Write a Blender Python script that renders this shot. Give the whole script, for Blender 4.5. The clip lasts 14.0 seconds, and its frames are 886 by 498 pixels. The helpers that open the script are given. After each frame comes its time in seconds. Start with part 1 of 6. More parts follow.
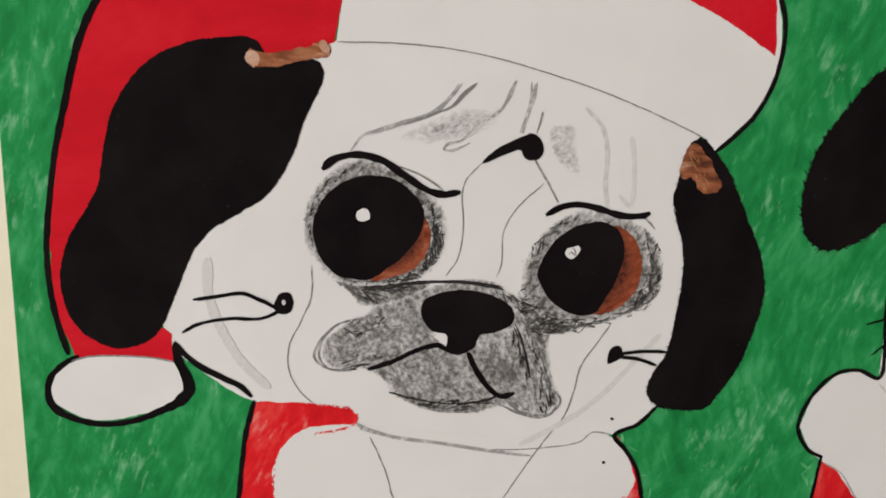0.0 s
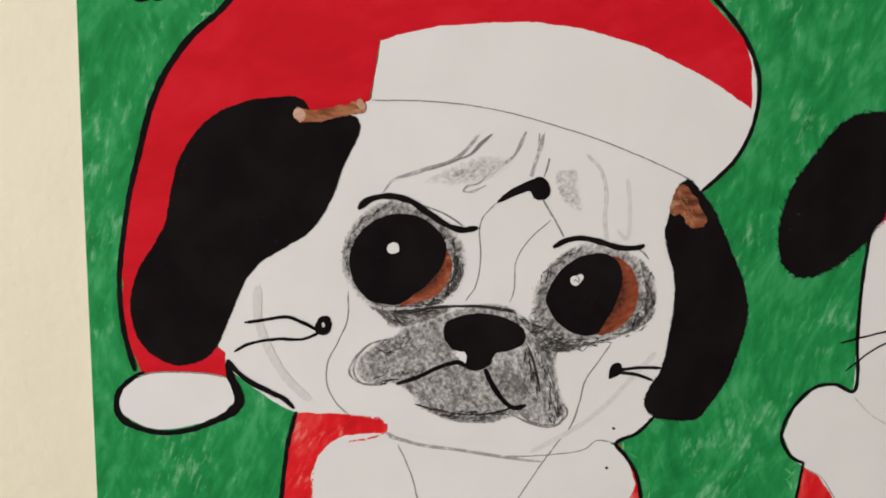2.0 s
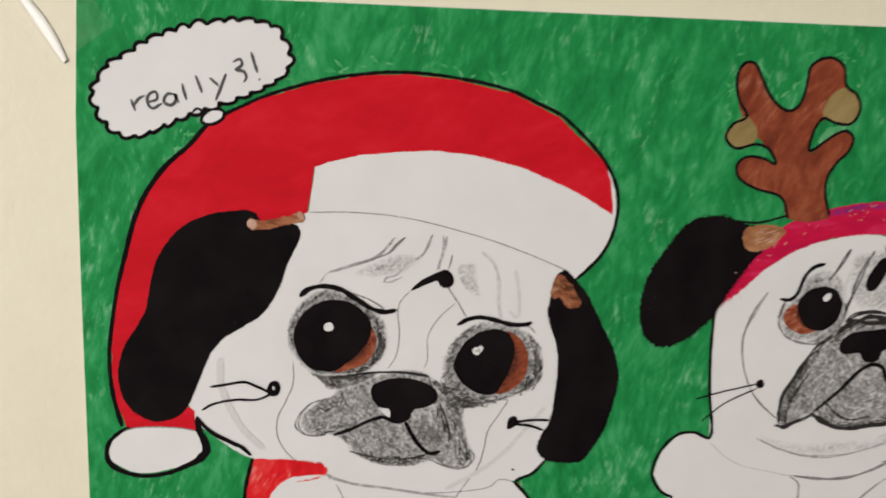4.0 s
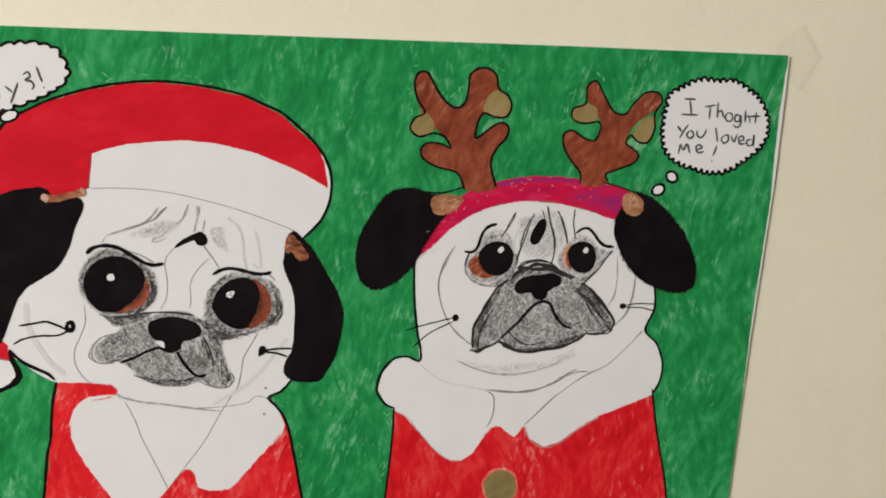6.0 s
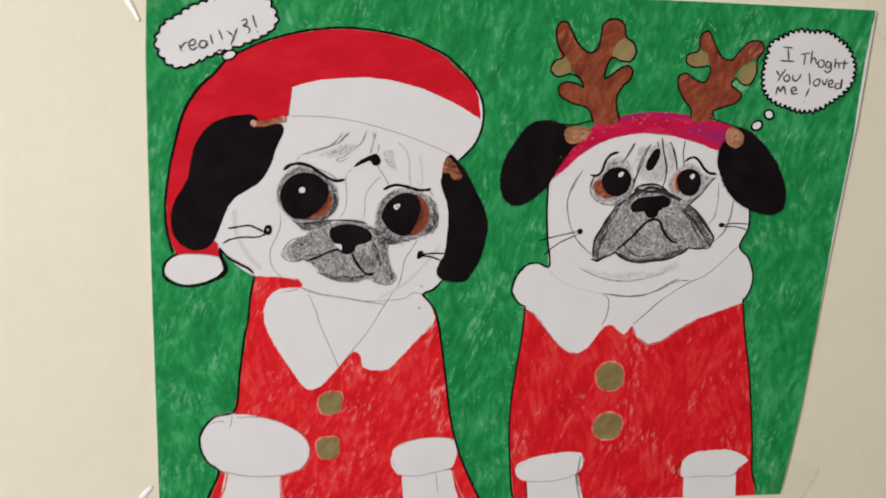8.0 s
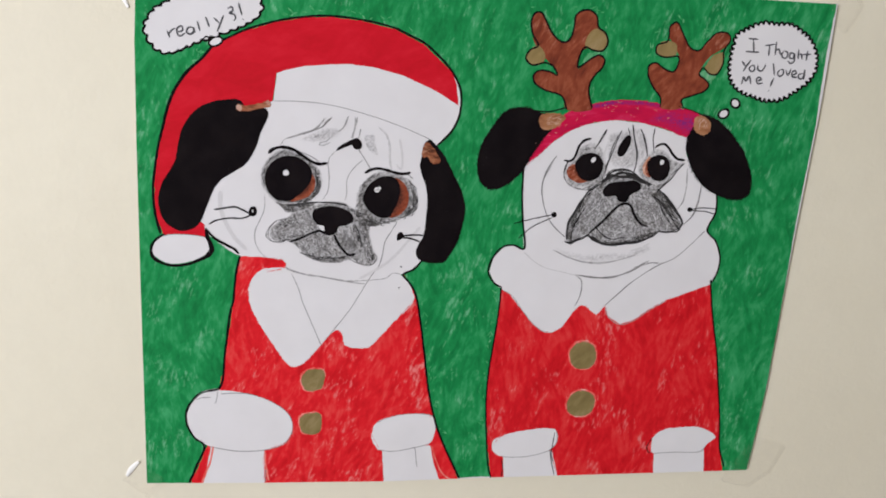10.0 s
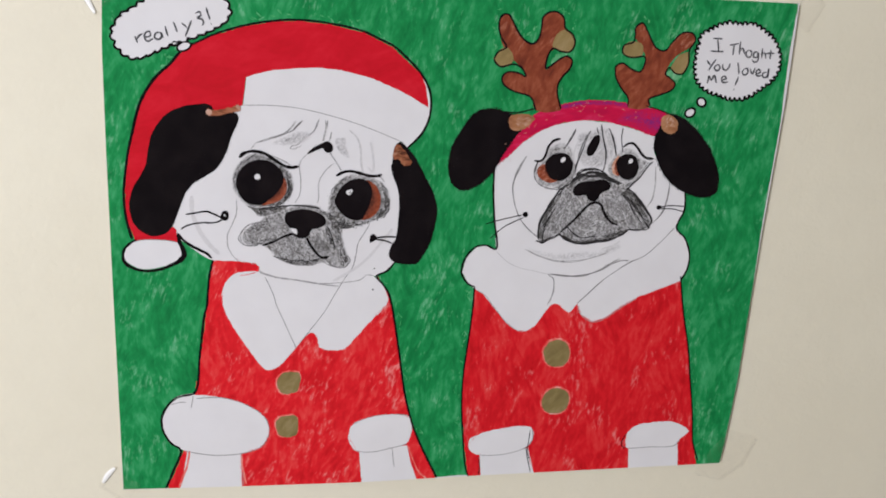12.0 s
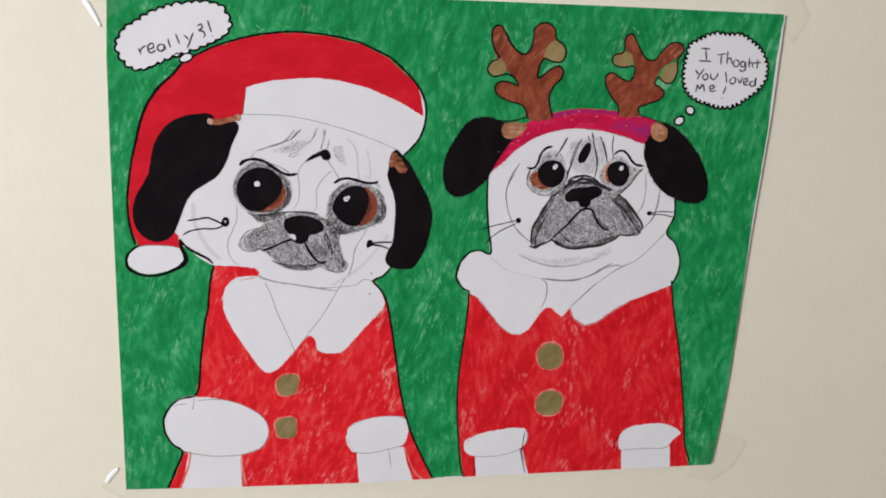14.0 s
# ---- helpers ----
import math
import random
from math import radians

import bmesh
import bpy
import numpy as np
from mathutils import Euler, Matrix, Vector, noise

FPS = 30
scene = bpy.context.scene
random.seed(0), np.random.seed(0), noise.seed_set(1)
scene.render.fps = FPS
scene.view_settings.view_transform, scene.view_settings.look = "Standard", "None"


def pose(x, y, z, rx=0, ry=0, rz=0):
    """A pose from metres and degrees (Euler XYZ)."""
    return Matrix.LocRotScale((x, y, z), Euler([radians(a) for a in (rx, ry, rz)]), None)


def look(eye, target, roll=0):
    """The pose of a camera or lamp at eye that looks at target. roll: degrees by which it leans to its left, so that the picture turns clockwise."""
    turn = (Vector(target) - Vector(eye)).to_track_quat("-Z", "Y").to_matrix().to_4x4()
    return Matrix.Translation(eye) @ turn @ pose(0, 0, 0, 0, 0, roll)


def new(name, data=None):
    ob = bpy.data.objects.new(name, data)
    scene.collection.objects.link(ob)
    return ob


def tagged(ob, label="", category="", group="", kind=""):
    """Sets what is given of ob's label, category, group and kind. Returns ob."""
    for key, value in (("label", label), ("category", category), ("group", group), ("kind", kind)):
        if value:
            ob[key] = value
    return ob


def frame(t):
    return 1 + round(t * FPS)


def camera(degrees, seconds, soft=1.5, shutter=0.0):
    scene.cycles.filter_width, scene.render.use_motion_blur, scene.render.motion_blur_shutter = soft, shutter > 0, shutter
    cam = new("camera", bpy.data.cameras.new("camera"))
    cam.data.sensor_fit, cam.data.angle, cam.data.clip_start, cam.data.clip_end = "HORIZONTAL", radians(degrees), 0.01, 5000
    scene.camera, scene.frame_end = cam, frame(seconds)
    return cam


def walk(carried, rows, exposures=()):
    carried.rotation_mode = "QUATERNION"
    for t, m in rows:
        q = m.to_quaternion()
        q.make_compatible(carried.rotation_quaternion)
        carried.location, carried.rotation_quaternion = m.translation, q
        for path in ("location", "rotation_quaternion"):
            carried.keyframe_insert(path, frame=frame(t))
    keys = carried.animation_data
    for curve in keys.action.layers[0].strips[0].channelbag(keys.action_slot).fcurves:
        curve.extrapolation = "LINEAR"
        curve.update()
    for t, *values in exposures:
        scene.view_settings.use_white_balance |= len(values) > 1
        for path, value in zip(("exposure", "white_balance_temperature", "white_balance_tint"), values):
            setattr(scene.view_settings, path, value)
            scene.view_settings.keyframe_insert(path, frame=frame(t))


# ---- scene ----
# ---- camera: eye in metres, yaw, pitch and roll in degrees ----
cam = camera(66.0, 14.0, soft=1.85, shutter=0.4)
PATH = [
    (0, -0.07767, -0.11789, 1.55408, -4.306, -13.752, 2.838),
    (0.5, -0.07687, -0.12343, 1.55559, -4.244, -13.501, 2.711),
    (1, -0.07762, -0.12857, 1.55728, -4.336, -12.721, 2.768),
    (1.5, -0.07779, -0.13164, 1.55701, -3.937, -12.413, 2.554),
    (2, -0.08133, -0.13420, 1.55938, -3.523, -11.944, 2.456),
    (2.2, -0.08121, -0.13553, 1.55917, -3.711, -11.833, 2.616),
    (4.3, -0.05556, -0.17727, 1.58402, -3.445, -10.004, 1.988),
    (4.5, -0.04446, -0.18636, 1.58313, -3.802, -9.406, 1.907),
    (5, -0.01990, -0.20699, 1.58753, -4.319, -9.709, 1.796),
    (5.5, -0.00389, -0.22171, 1.58792, -4.953, -10.174, 1.688),
    (6, 0.00395, -0.22505, 1.58170, -5.330, -10.136, 1.535),
    (6.5, -0.00187, -0.22485, 1.58004, -5.731, -10.903, 1.518),
    (7, -0.01861, -0.23571, 1.57364, -4.566, -12.048, 1.240),
    (7.5, -0.03341, -0.25192, 1.56928, -4.059, -11.584, 1.456),
    (8, -0.03994, -0.27251, 1.56728, -2.905, -12.178, 2.176),
    (8.2, -0.03563, -0.27955, 1.56210, -2.447, -11.940, 2.696),
    (10.3, -0.03397, -0.28448, 1.56364, -3.912, -12.347, 2.274),
    (10.5, -0.03229, -0.28451, 1.56564, -4.071, -12.247, 1.971),
    (11, -0.03022, -0.28569, 1.56516, -4.334, -12.045, 2.138),
    (11.5, -0.02928, -0.28623, 1.56338, -4.538, -12.230, 2.003),
    (12, -0.02884, -0.28659, 1.56458, -4.719, -12.362, 1.955),
    (12.5, -0.03095, -0.28828, 1.56518, -4.387, -12.018, 1.858),
    (13, -0.02916, -0.28922, 1.56638, -4.460, -11.810, 1.885),
    (13.5, -0.02604, -0.29033, 1.56517, -4.560, -12.005, 1.851),
    (14, -0.02556, -0.29383, 1.56584, -4.368, -11.869, 1.824),
]
EXPOSURE = [
    (0.0, -0.09, 6450, 10), (2.2, -0.04, 6450, 10), (4.5, -0.01, 6400, 10),
    (6.0, 0.05, 6350, 10), (7.0, 0.01, 6300, 10), (8.0, 0.02, 6200, 12), (10.5, 0.06, 5850, 14), (14.0, 0.06, 5850, 14),
]
walk(cam, [(t, pose(x, y, z, 90 + pitch, 0, yaw) @ pose(0, 0, 0, 0, 0, roll))
           for t, x, y, z, yaw, pitch, roll in PATH], EXPOSURE)

# ---- light: one warm unseen lamp, added up to one side of the picture ----
world = bpy.data.worlds.new("world")
world.use_nodes = True
world.node_tree.nodes["Background"].inputs[0].default_value = (0.9, 0.95, 1.0, 1)
world.node_tree.nodes["Background"].inputs[1].default_value = 0.02
scene.world = world
lamp_data = bpy.data.lights.new("unseen_lamp", "AREA")
lamp_data.shape, lamp_data.size, lamp_data.energy = "DISK", 0.45, 21.0
lamp_data.color = (1.0, 0.965, 0.93)
lamp = new("unseen_lamp", lamp_data)
lamp.matrix_world = look((-0.92, -1.2, 1.7), (0, 0, 1.5))


# ---- materials ----
class Nodes:
    """A short way to write a node tree."""

    def __init__(self, name, rough=0.75, gloss=0.3):
        self.mat = bpy.data.materials.new(name)
        self.mat.use_nodes = True
        self.tree = self.mat.node_tree
        self.bsdf = self.tree.nodes["Principled BSDF"]
        self.bsdf.inputs["Roughness"].default_value = rough
        self.bsdf.inputs["Specular IOR Level"].default_value = gloss
        self.space = self.add("ShaderNodeTexCoord").outputs["Object"]

    def add(self, kind, **values):
        node = self.tree.nodes.new(kind)
        for key, value in values.items():
            self.put(node.inputs[key.replace("_", " ")], value)
        return node

    def put(self, socket, value):
        if isinstance(value, bpy.types.NodeSocket):
            self.tree.links.new(value, socket)
        else:
            socket.default_value = value

    def grain(self, scale, detail=3.0, turn=0.0, stretch=(1, 1, 1), rough=0.55, twist=0.0):
        place = self.add("ShaderNodeMapping", Vector=self.space)
        place.vector_type = "TEXTURE"
        place.inputs["Rotation"].default_value = (0, radians(turn), 0)
        place.inputs["Scale"].default_value = [1 / v for v in stretch]
        tex = self.add("ShaderNodeTexNoise", Vector=place.outputs[0], Scale=scale, Detail=detail, Roughness=rough, Distortion=twist)
        return tex.outputs[0]

    def ramp(self, value, low, high, to_low=0.0, to_high=1.0):
        node = self.tree.nodes.new("ShaderNodeMapRange")
        for n, v in enumerate((value, low, high, to_low, to_high)):
            self.put(node.inputs[n], v)
        return node.outputs[0]

    def maths(self, kind, a, b):
        node = self.tree.nodes.new("ShaderNodeMath")
        node.operation = kind
        self.put(node.inputs[0], a), self.put(node.inputs[1], b)
        return node.outputs[0]

    def mix(self, fac, a, b):
        node = self.tree.nodes.new("ShaderNodeMix")
        node.data_type = "RGBA"
        self.put(node.inputs[0], fac), self.put(node.inputs[6], a), self.put(node.inputs[7], b)
        return node.outputs[2]

    def blend(self, fac, a, b):
        node = self.tree.nodes.new("ShaderNodeMix")
        self.put(node.inputs[0], fac), self.put(node.inputs[2], a), self.put(node.inputs[3], b)
        return node.outputs[0]

    def done(self, colour, height=None, strength=0.2, depth=0.0002):
        self.put(self.bsdf.inputs["Base Color"], colour)
        if height is not None:
            bump = self.add("ShaderNodeBump", Height=height, Strength=strength, Distance=depth)
            self.tree.links.new(bump.outputs[0], self.bsdf.inputs["Normal"])
        return self.mat


PAPER_WHITE = (0.715, 0.702, 0.702, 1)


def paper_material(name):
    n = Nodes(name, 0.85, 0.2)
    fibre = n.grain(2500, 4)
    cloudy = n.grain(60, 3)
    tone = n.mix(n.ramp(cloudy, 0.35, 0.7), PAPER_WHITE, (0.685, 0.67, 0.668, 1))
    return n.done(tone, fibre, 0.12, 0.0001)


def colouring(name, base, deep, pale, turn=0.0, flecks=0.62, cover=0.8, second=None, blotch=0.5, size=1.0, narrow=0.3):
    """Marker or crayon laid in strokes of two directions on paper, with thin spots where the paper shows."""
    n = Nodes(name, 0.8, 0.12)
    one = n.grain(420 * size, 4, turn, (1, 1, narrow), 0.6, 0.35)
    two = n.grain(420 * size, 4, turn + 20, (1, 1, narrow), 0.6, 0.35)
    three = n.grain(360 * size, 4, turn - 18, (1, 1, narrow), 0.6, 0.35)
    strokes = n.blend(n.ramp(n.grain(38, 2), 0.47, 0.55), one, two)
    strokes = n.blend(n.ramp(n.grain(29, 2, 40), 0.52, 0.6), strokes, three)
    patch = n.ramp(n.grain(110, 5, turn + 20, (1, 1, 0.5), 0.68, 0.5), 0.34, 0.66)
    depth = n.blend(blotch, n.ramp(strokes, 0.34, 0.66), patch)
    body = n.mix(n.ramp(depth, 0.12, 0.5), deep, base)
    body = n.mix(n.ramp(depth, 0.5, 0.92), body, pale)
    speck = n.grain(900 * size, 3, turn + 15, (1, 1, 0.3), 0.6, 0.4)
    cluster = n.ramp(n.grain(60, 4), 0.32, 0.68, -0.11, 0.11)
    gaps = n.maths("ADD", n.maths("MULTIPLY", speck, 0.5), n.maths("MULTIPLY", strokes, 0.5))
    thin = n.ramp(n.maths("ADD", gaps, cluster), flecks, flecks + 0.12, 0.0, cover)
    return n.done(n.mix(thin, body, second or pale), n.maths("ADD", strokes, speck), 0.1, 0.0001)


def solid_ink(name, base, worn):
    """Felt-tip black: nearly even, with a few worn specks."""
    n = Nodes(name, 0.8, 0.04)
    wide, fine = n.grain(90, 4), n.grain(900, 3)
    body = n.mix(n.ramp(wide, 0.4, 0.7), base, worn)
    specks = n.maths("MULTIPLY", n.ramp(fine, 0.69, 0.77), 0.07)
    return n.done(n.mix(specks, body, (0.25, 0.22, 0.22, 1)), fine, 0.08, 0.0001)


def pencil(name, lead, cover, under=PAPER_WHITE, turn=30.0, toned=False, least=0.2):
    """Graphite that catches on the paper's tooth; toned follows the laid-on density of a shaded patch."""
    n = Nodes(name, 0.75, 0.15)
    tooth = n.grain(1150, 3, rough=0.6)
    hatch = n.grain(520, 4, turn, (1, 1, 0.4), 0.62, 1.8)
    wide = n.grain(170, 3)
    value = n.maths("ADD", n.maths("MULTIPLY", tooth, 0.42), n.maths("MULTIPLY", hatch, 0.40))
    value = n.maths("ADD", value, n.maths("MULTIPLY", wide, 0.18))
    if toned:
        tone = n.add("ShaderNodeAttribute")
        tone.attribute_name = "tone"
        weight = tone.outputs["Fac"]
        swing = n.maths("MULTIPLY", n.ramp(value, 0.38, 0.62, -0.47, 0.47), n.ramp(weight, 0.0, 0.4))
        lay = n.ramp(n.maths("ADD", weight, swing), 0.0, 1.0, 0.0, cover)
    else:
        lay = n.ramp(value, 0.60 - 0.3 * cover, 0.75 - 0.3 * cover, least * cover, cover)
    return n.done(n.mix(lay, under, lead), tooth, 0.1, 0.0001)


def wall_paint():
    n = Nodes("cream_wall_paint", 0.62, 0.3)
    stipple, roll, cloudy = n.grain(420, 4), n.grain(110, 3), n.grain(9, 4)
    tone = n.mix(n.ramp(cloudy, 0.35, 0.7), (0.765, 0.72, 0.567, 1), (0.735, 0.687, 0.535, 1))
    tone = n.mix(n.maths("MULTIPLY", n.ramp(roll, 0.4, 0.7), 0.25), tone, (0.705, 0.657, 0.51, 1))
    return n.done(tone, n.maths("ADD", stipple, n.maths("MULTIPLY", roll, 0.9)), 0.25, 0.0008)


def plain(name, a, b, scale, rough=0.7):
    n = Nodes(name, rough, 0.3)
    return n.done(n.mix(n.ramp(n.grain(scale, 4), 0.35, 0.7), a, b), n.grain(scale * 8, 3), 0.15, 0.001)


def tape_film():
    """Clear sticky tape: lets the wall through, takes a little light, shines."""
    n = Nodes("clear_tape_film", 0.25, 0.5)
    clear = n.add("ShaderNodeBsdfTransparent", Color=(0.99, 0.988, 0.985, 1))
    n.put(n.bsdf.inputs["Base Color"], (0.72, 0.68, 0.58, 1))
    veil = n.tree.nodes.new("ShaderNodeMixShader")
    n.put(veil.inputs[0], n.ramp(n.grain(260, 3), 0.3, 0.7, 0.01, 0.05))
    n.put(veil.inputs[1], clear.outputs[0]), n.put(veil.inputs[2], n.bsdf.outputs[0])
    n.put(n.tree.nodes["Material Output"].inputs[0], veil.outputs[0])
    return n.mat


PAPER = paper_material("white_drawing_paper")
GREEN = colouring("green_marker", (0.0145, 0.24, 0.063, 1), (0.0075, 0.158, 0.039, 1), (0.055, 0.345, 0.126, 1), 0, 0.575, 0.5, (0.25, 0.53, 0.33, 1), 0.55, 1.0, 0.3)
REDHAT = colouring("red_marker", (0.56, 0.006, 0.017, 1), (0.50, 0.005, 0.013, 1), (0.605, 0.012, 0.025, 1), 60, 0.72, 0.4, (0.7, 0.1, 0.1, 1), 0.7, 0.8, 0.3)
REDSUIT = colouring("red_crayon", (0.68, 0.013, 0.019, 1), (0.54, 0.007, 0.011, 1), (0.74, 0.065, 0.058, 1), 10, 0.572, 0.5, (0.80, 0.36, 0.33, 1), 0.5, 1.0, 0.3)
REDSUIT2 = colouring("red_crayon_deep", (0.63, 0.01, 0.016, 1), (0.49, 0.005, 0.009, 1), (0.70, 0.045, 0.042, 1), -4, 0.58, 0.46, (0.78, 0.32, 0.30, 1), 0.5, 1.0, 0.28)
MAGENTA = colouring("magenta_crayon", (0.54, 0.006, 0.052, 1), (0.43, 0.005, 0.05, 1), (0.60, 0.03, 0.11, 1), 80, 0.64, 0.6, (0.75, 0.35, 0.45, 1), 0.5, 1.0, 0.22)
ANTLER = colouring("brown_crayon", (0.22, 0.048, 0.021, 1), (0.13, 0.026, 0.013, 1), (0.33, 0.095, 0.045, 1), 20, 0.6, 0.5, (0.5, 0.25, 0.16, 1), 0.5, 1.2, 0.3)
BROWN = colouring("ear_brown_crayon", (0.255, 0.082, 0.036, 1), (0.075, 0.024, 0.013, 1), (0.40, 0.17, 0.09, 1), 75, 0.56, 0.6, (0.6, 0.4, 0.28, 1), 0.35, 1.6)
BROWN2 = colouring("ear_tan_crayon", (0.37, 0.17, 0.075, 1), (0.24, 0.09, 0.04, 1), (0.5, 0.27, 0.15, 1), 75, 0.57, 0.6, (0.65, 0.45, 0.33, 1))
PINK = colouring("pale_pink_crayon", (0.52, 0.32, 0.235, 1), (0.40, 0.21, 0.145, 1), (0.62, 0.45, 0.37, 1), 40, 0.6)
PINKISH = colouring("thin_rust_crayon", (0.55, 0.28, 0.18, 1), (0.34, 0.11, 0.06, 1), (0.68, 0.45, 0.35, 1), 50, 0.58, 0.7, None, 0.5, 2.0)
RUST = colouring("rust_brown_crayon", (0.235, 0.05, 0.021, 1), (0.085, 0.019, 0.010, 1), (0.36, 0.115, 0.06, 1), 60, 0.57, 0.65, (0.58, 0.33, 0.24, 1), 0.4, 1.6)
TAN = colouring("khaki_crayon", (0.27, 0.195, 0.075, 1), (0.22, 0.155, 0.06, 1), (0.33, 0.24, 0.11, 1), 30, 0.68)
OLIVE = colouring("olive_gold_crayon", (0.225, 0.172, 0.066, 1), (0.18, 0.135, 0.05, 1), (0.29, 0.225, 0.105, 1), 30, 0.7)
PALEG = colouring("thin_green_marker", (0.13, 0.40, 0.18, 1), (0.04, 0.27, 0.09, 1), (0.42, 0.58, 0.42, 1), 20, 0.58)
MISTG = colouring("rubbed_green_marker", (0.075, 0.36, 0.13, 1), (0.025, 0.26, 0.075, 1), (0.2, 0.47, 0.26, 1), 20, 0.6, 0.5, None, 0.4, 2.0)
THINRED = colouring("thin_red_crayon", (0.74, 0.16, 0.13, 1), (0.66, 0.03, 0.03, 1), (0.76, 0.42, 0.36, 1), 30, 0.58)
BLACK = solid_ink("black_felt_tip", (0.0055, 0.004, 0.0047, 1), (0.0105, 0.0078, 0.0083, 1))
GRAPHITE = pencil("pencil_lead", (0.095, 0.09, 0.087, 1), 0.85)
MIDG = pencil("soft_pencil", (0.15, 0.145, 0.14, 1), 0.75)
MIDG2 = pencil("light_pencil", (0.3, 0.29, 0.28, 1), 0.55, least=0.4)
SMEAR = pencil("rubbed_pencil", (0.50, 0.485, 0.48, 1), 0.6, least=0.6)
DARKG = pencil("dark_pencil", (0.022, 0.02, 0.02, 1), 1.0, under=(0.17, 0.165, 0.16, 1), least=0.15)
IRISD = pencil("iris_shadow_crayon", (0.035, 0.010, 0.007, 1), 1.0, under=(0.24, 0.055, 0.024, 1), turn=60, toned=True)
GRAPH1 = pencil("muzzle_pencil", (0.10, 0.095, 0.088, 1), 1.0, turn=-25, toned=True)
GRAPH2 = pencil("eye_socket_pencil", (0.085, 0.08, 0.074, 1), 1.0, turn=40, toned=True)
GRAPH3 = pencil("forehead_pencil", (0.26, 0.25, 0.25, 1), 1.0, turn=60, toned=True)
PURPLE = pencil("purple_crayon", (0.20, 0.018, 0.16, 1), 1.3, under=(0.54, 0.006, 0.052, 1), turn=80, toned=True)
LETTER = pencil("lettering_pencil", (0.055, 0.055, 0.06, 1), 0.96, least=0.75)
WALL = wall_paint()
FILM = tape_film()
# near-white colour stands in for light glaring off the clear tape's edge
GLARE = plain("painted_tape_glare", (0.95, 0.94, 0.90, 1), (0.90, 0.89, 0.85, 1), 500, 0.22)
FLOOR = plain("brown_floorboards", (0.30, 0.20, 0.12, 1), (0.22, 0.14, 0.08, 1), 6, 0.5)
CEILING = plain("white_ceiling_paint", (0.80, 0.79, 0.76, 1), (0.77, 0.76, 0.73, 1), 8, 0.8)


# ---- the room ----
def box(name, low, high, material, label="", category=""):
    bm = bmesh.new()
    bmesh.ops.create_cube(bm, size=1)
    size, mid = Vector(high) - Vector(low), (Vector(high) + Vector(low)) / 2
    for v in bm.verts:
        v.co = Vector((v.co.x * size.x, v.co.y * size.y, v.co.z * size.z)) + mid
    mesh = bpy.data.meshes.new(name)
    bm.to_mesh(mesh), bm.free()
    mesh.materials.append(material)
    return tagged(new(name, mesh), label, category, kind="structure")


WALL_Y = 0.0027
box("wall_north", (-2.1, WALL_Y, 0), (2.1, WALL_Y + 0.12, 2.5), WALL, "cream painted wall with a faint roller texture", "wall")
box("wall_south", (-2.1, -3.4, 0), (2.1, -3.28, 2.5), WALL, "plain cream painted wall", "wall")
box("wall_west", (-2.22, -3.4, 0), (-2.1, WALL_Y + 0.12, 2.5), WALL, "plain cream painted wall", "wall")
box("wall_east", (2.1, -3.4, 0), (2.22, WALL_Y + 0.12, 2.5), WALL, "plain cream painted wall", "wall")
box("floor", (-2.22, -3.4, -0.1), (2.22, WALL_Y + 0.12, 0), FLOOR, "plain brown floor", "floor")
box("ceiling", (-2.22, -3.4, 2.5), (2.22, WALL_Y + 0.12, 2.6), CEILING, "plain white ceiling", "ceiling")

# ---- the drawing: places on the sheet are millimetres from its middle ----
STEP = 0.00003
CENTRE = 1.5


LABELS = {
    "green_background": "streaky green marker background with pale flecks",
    "santa_hat": "red marker Santa hat with a thick black outline",
    "hat_brim": "white brim left as bare paper", "pompom": "white pompom outlined in black",
    "coat": "red crayon coat with pale streaks", "collar": "white collar left as bare paper",
    "cuff": "white cuff with a pencil outline", "sleeve": "white paw below the cuff",
    "button": "olive gold crayon button", "ear": "solid black felt-tip ear",
    "ear_tab": "brown crayon patch on the ear", "eye": "large round black felt-tip eye",
    "iris": "rust-brown crayon crescent", "eye_highlight": "small white spot",
    "pale_streaks": "pale rubbed-out streaks", "eye_shading": "grainy grey pencil shading", "muzzle": "grey pencil-shaded muzzle",
    "nose": "solid black felt-tip nose", "headband": "magenta crayon headband",
    "headband_purple": "purple crayon edge", "antler": "brown crayon antler outlined in black",
    "antler_bud": "khaki crayon tip", "thought_bubble": "white thought bubble with pencilled words",
    "face": "white face left as bare paper",
}


def part(name, bm, material, parent, label=""):
    mesh = bpy.data.meshes.new(name)
    bm.to_mesh(mesh), bm.free()
    mesh.materials.append(material)
    ob = new(name, mesh)
    ob.parent = parent
    return tagged(ob, label or LABELS.get(name, ""))


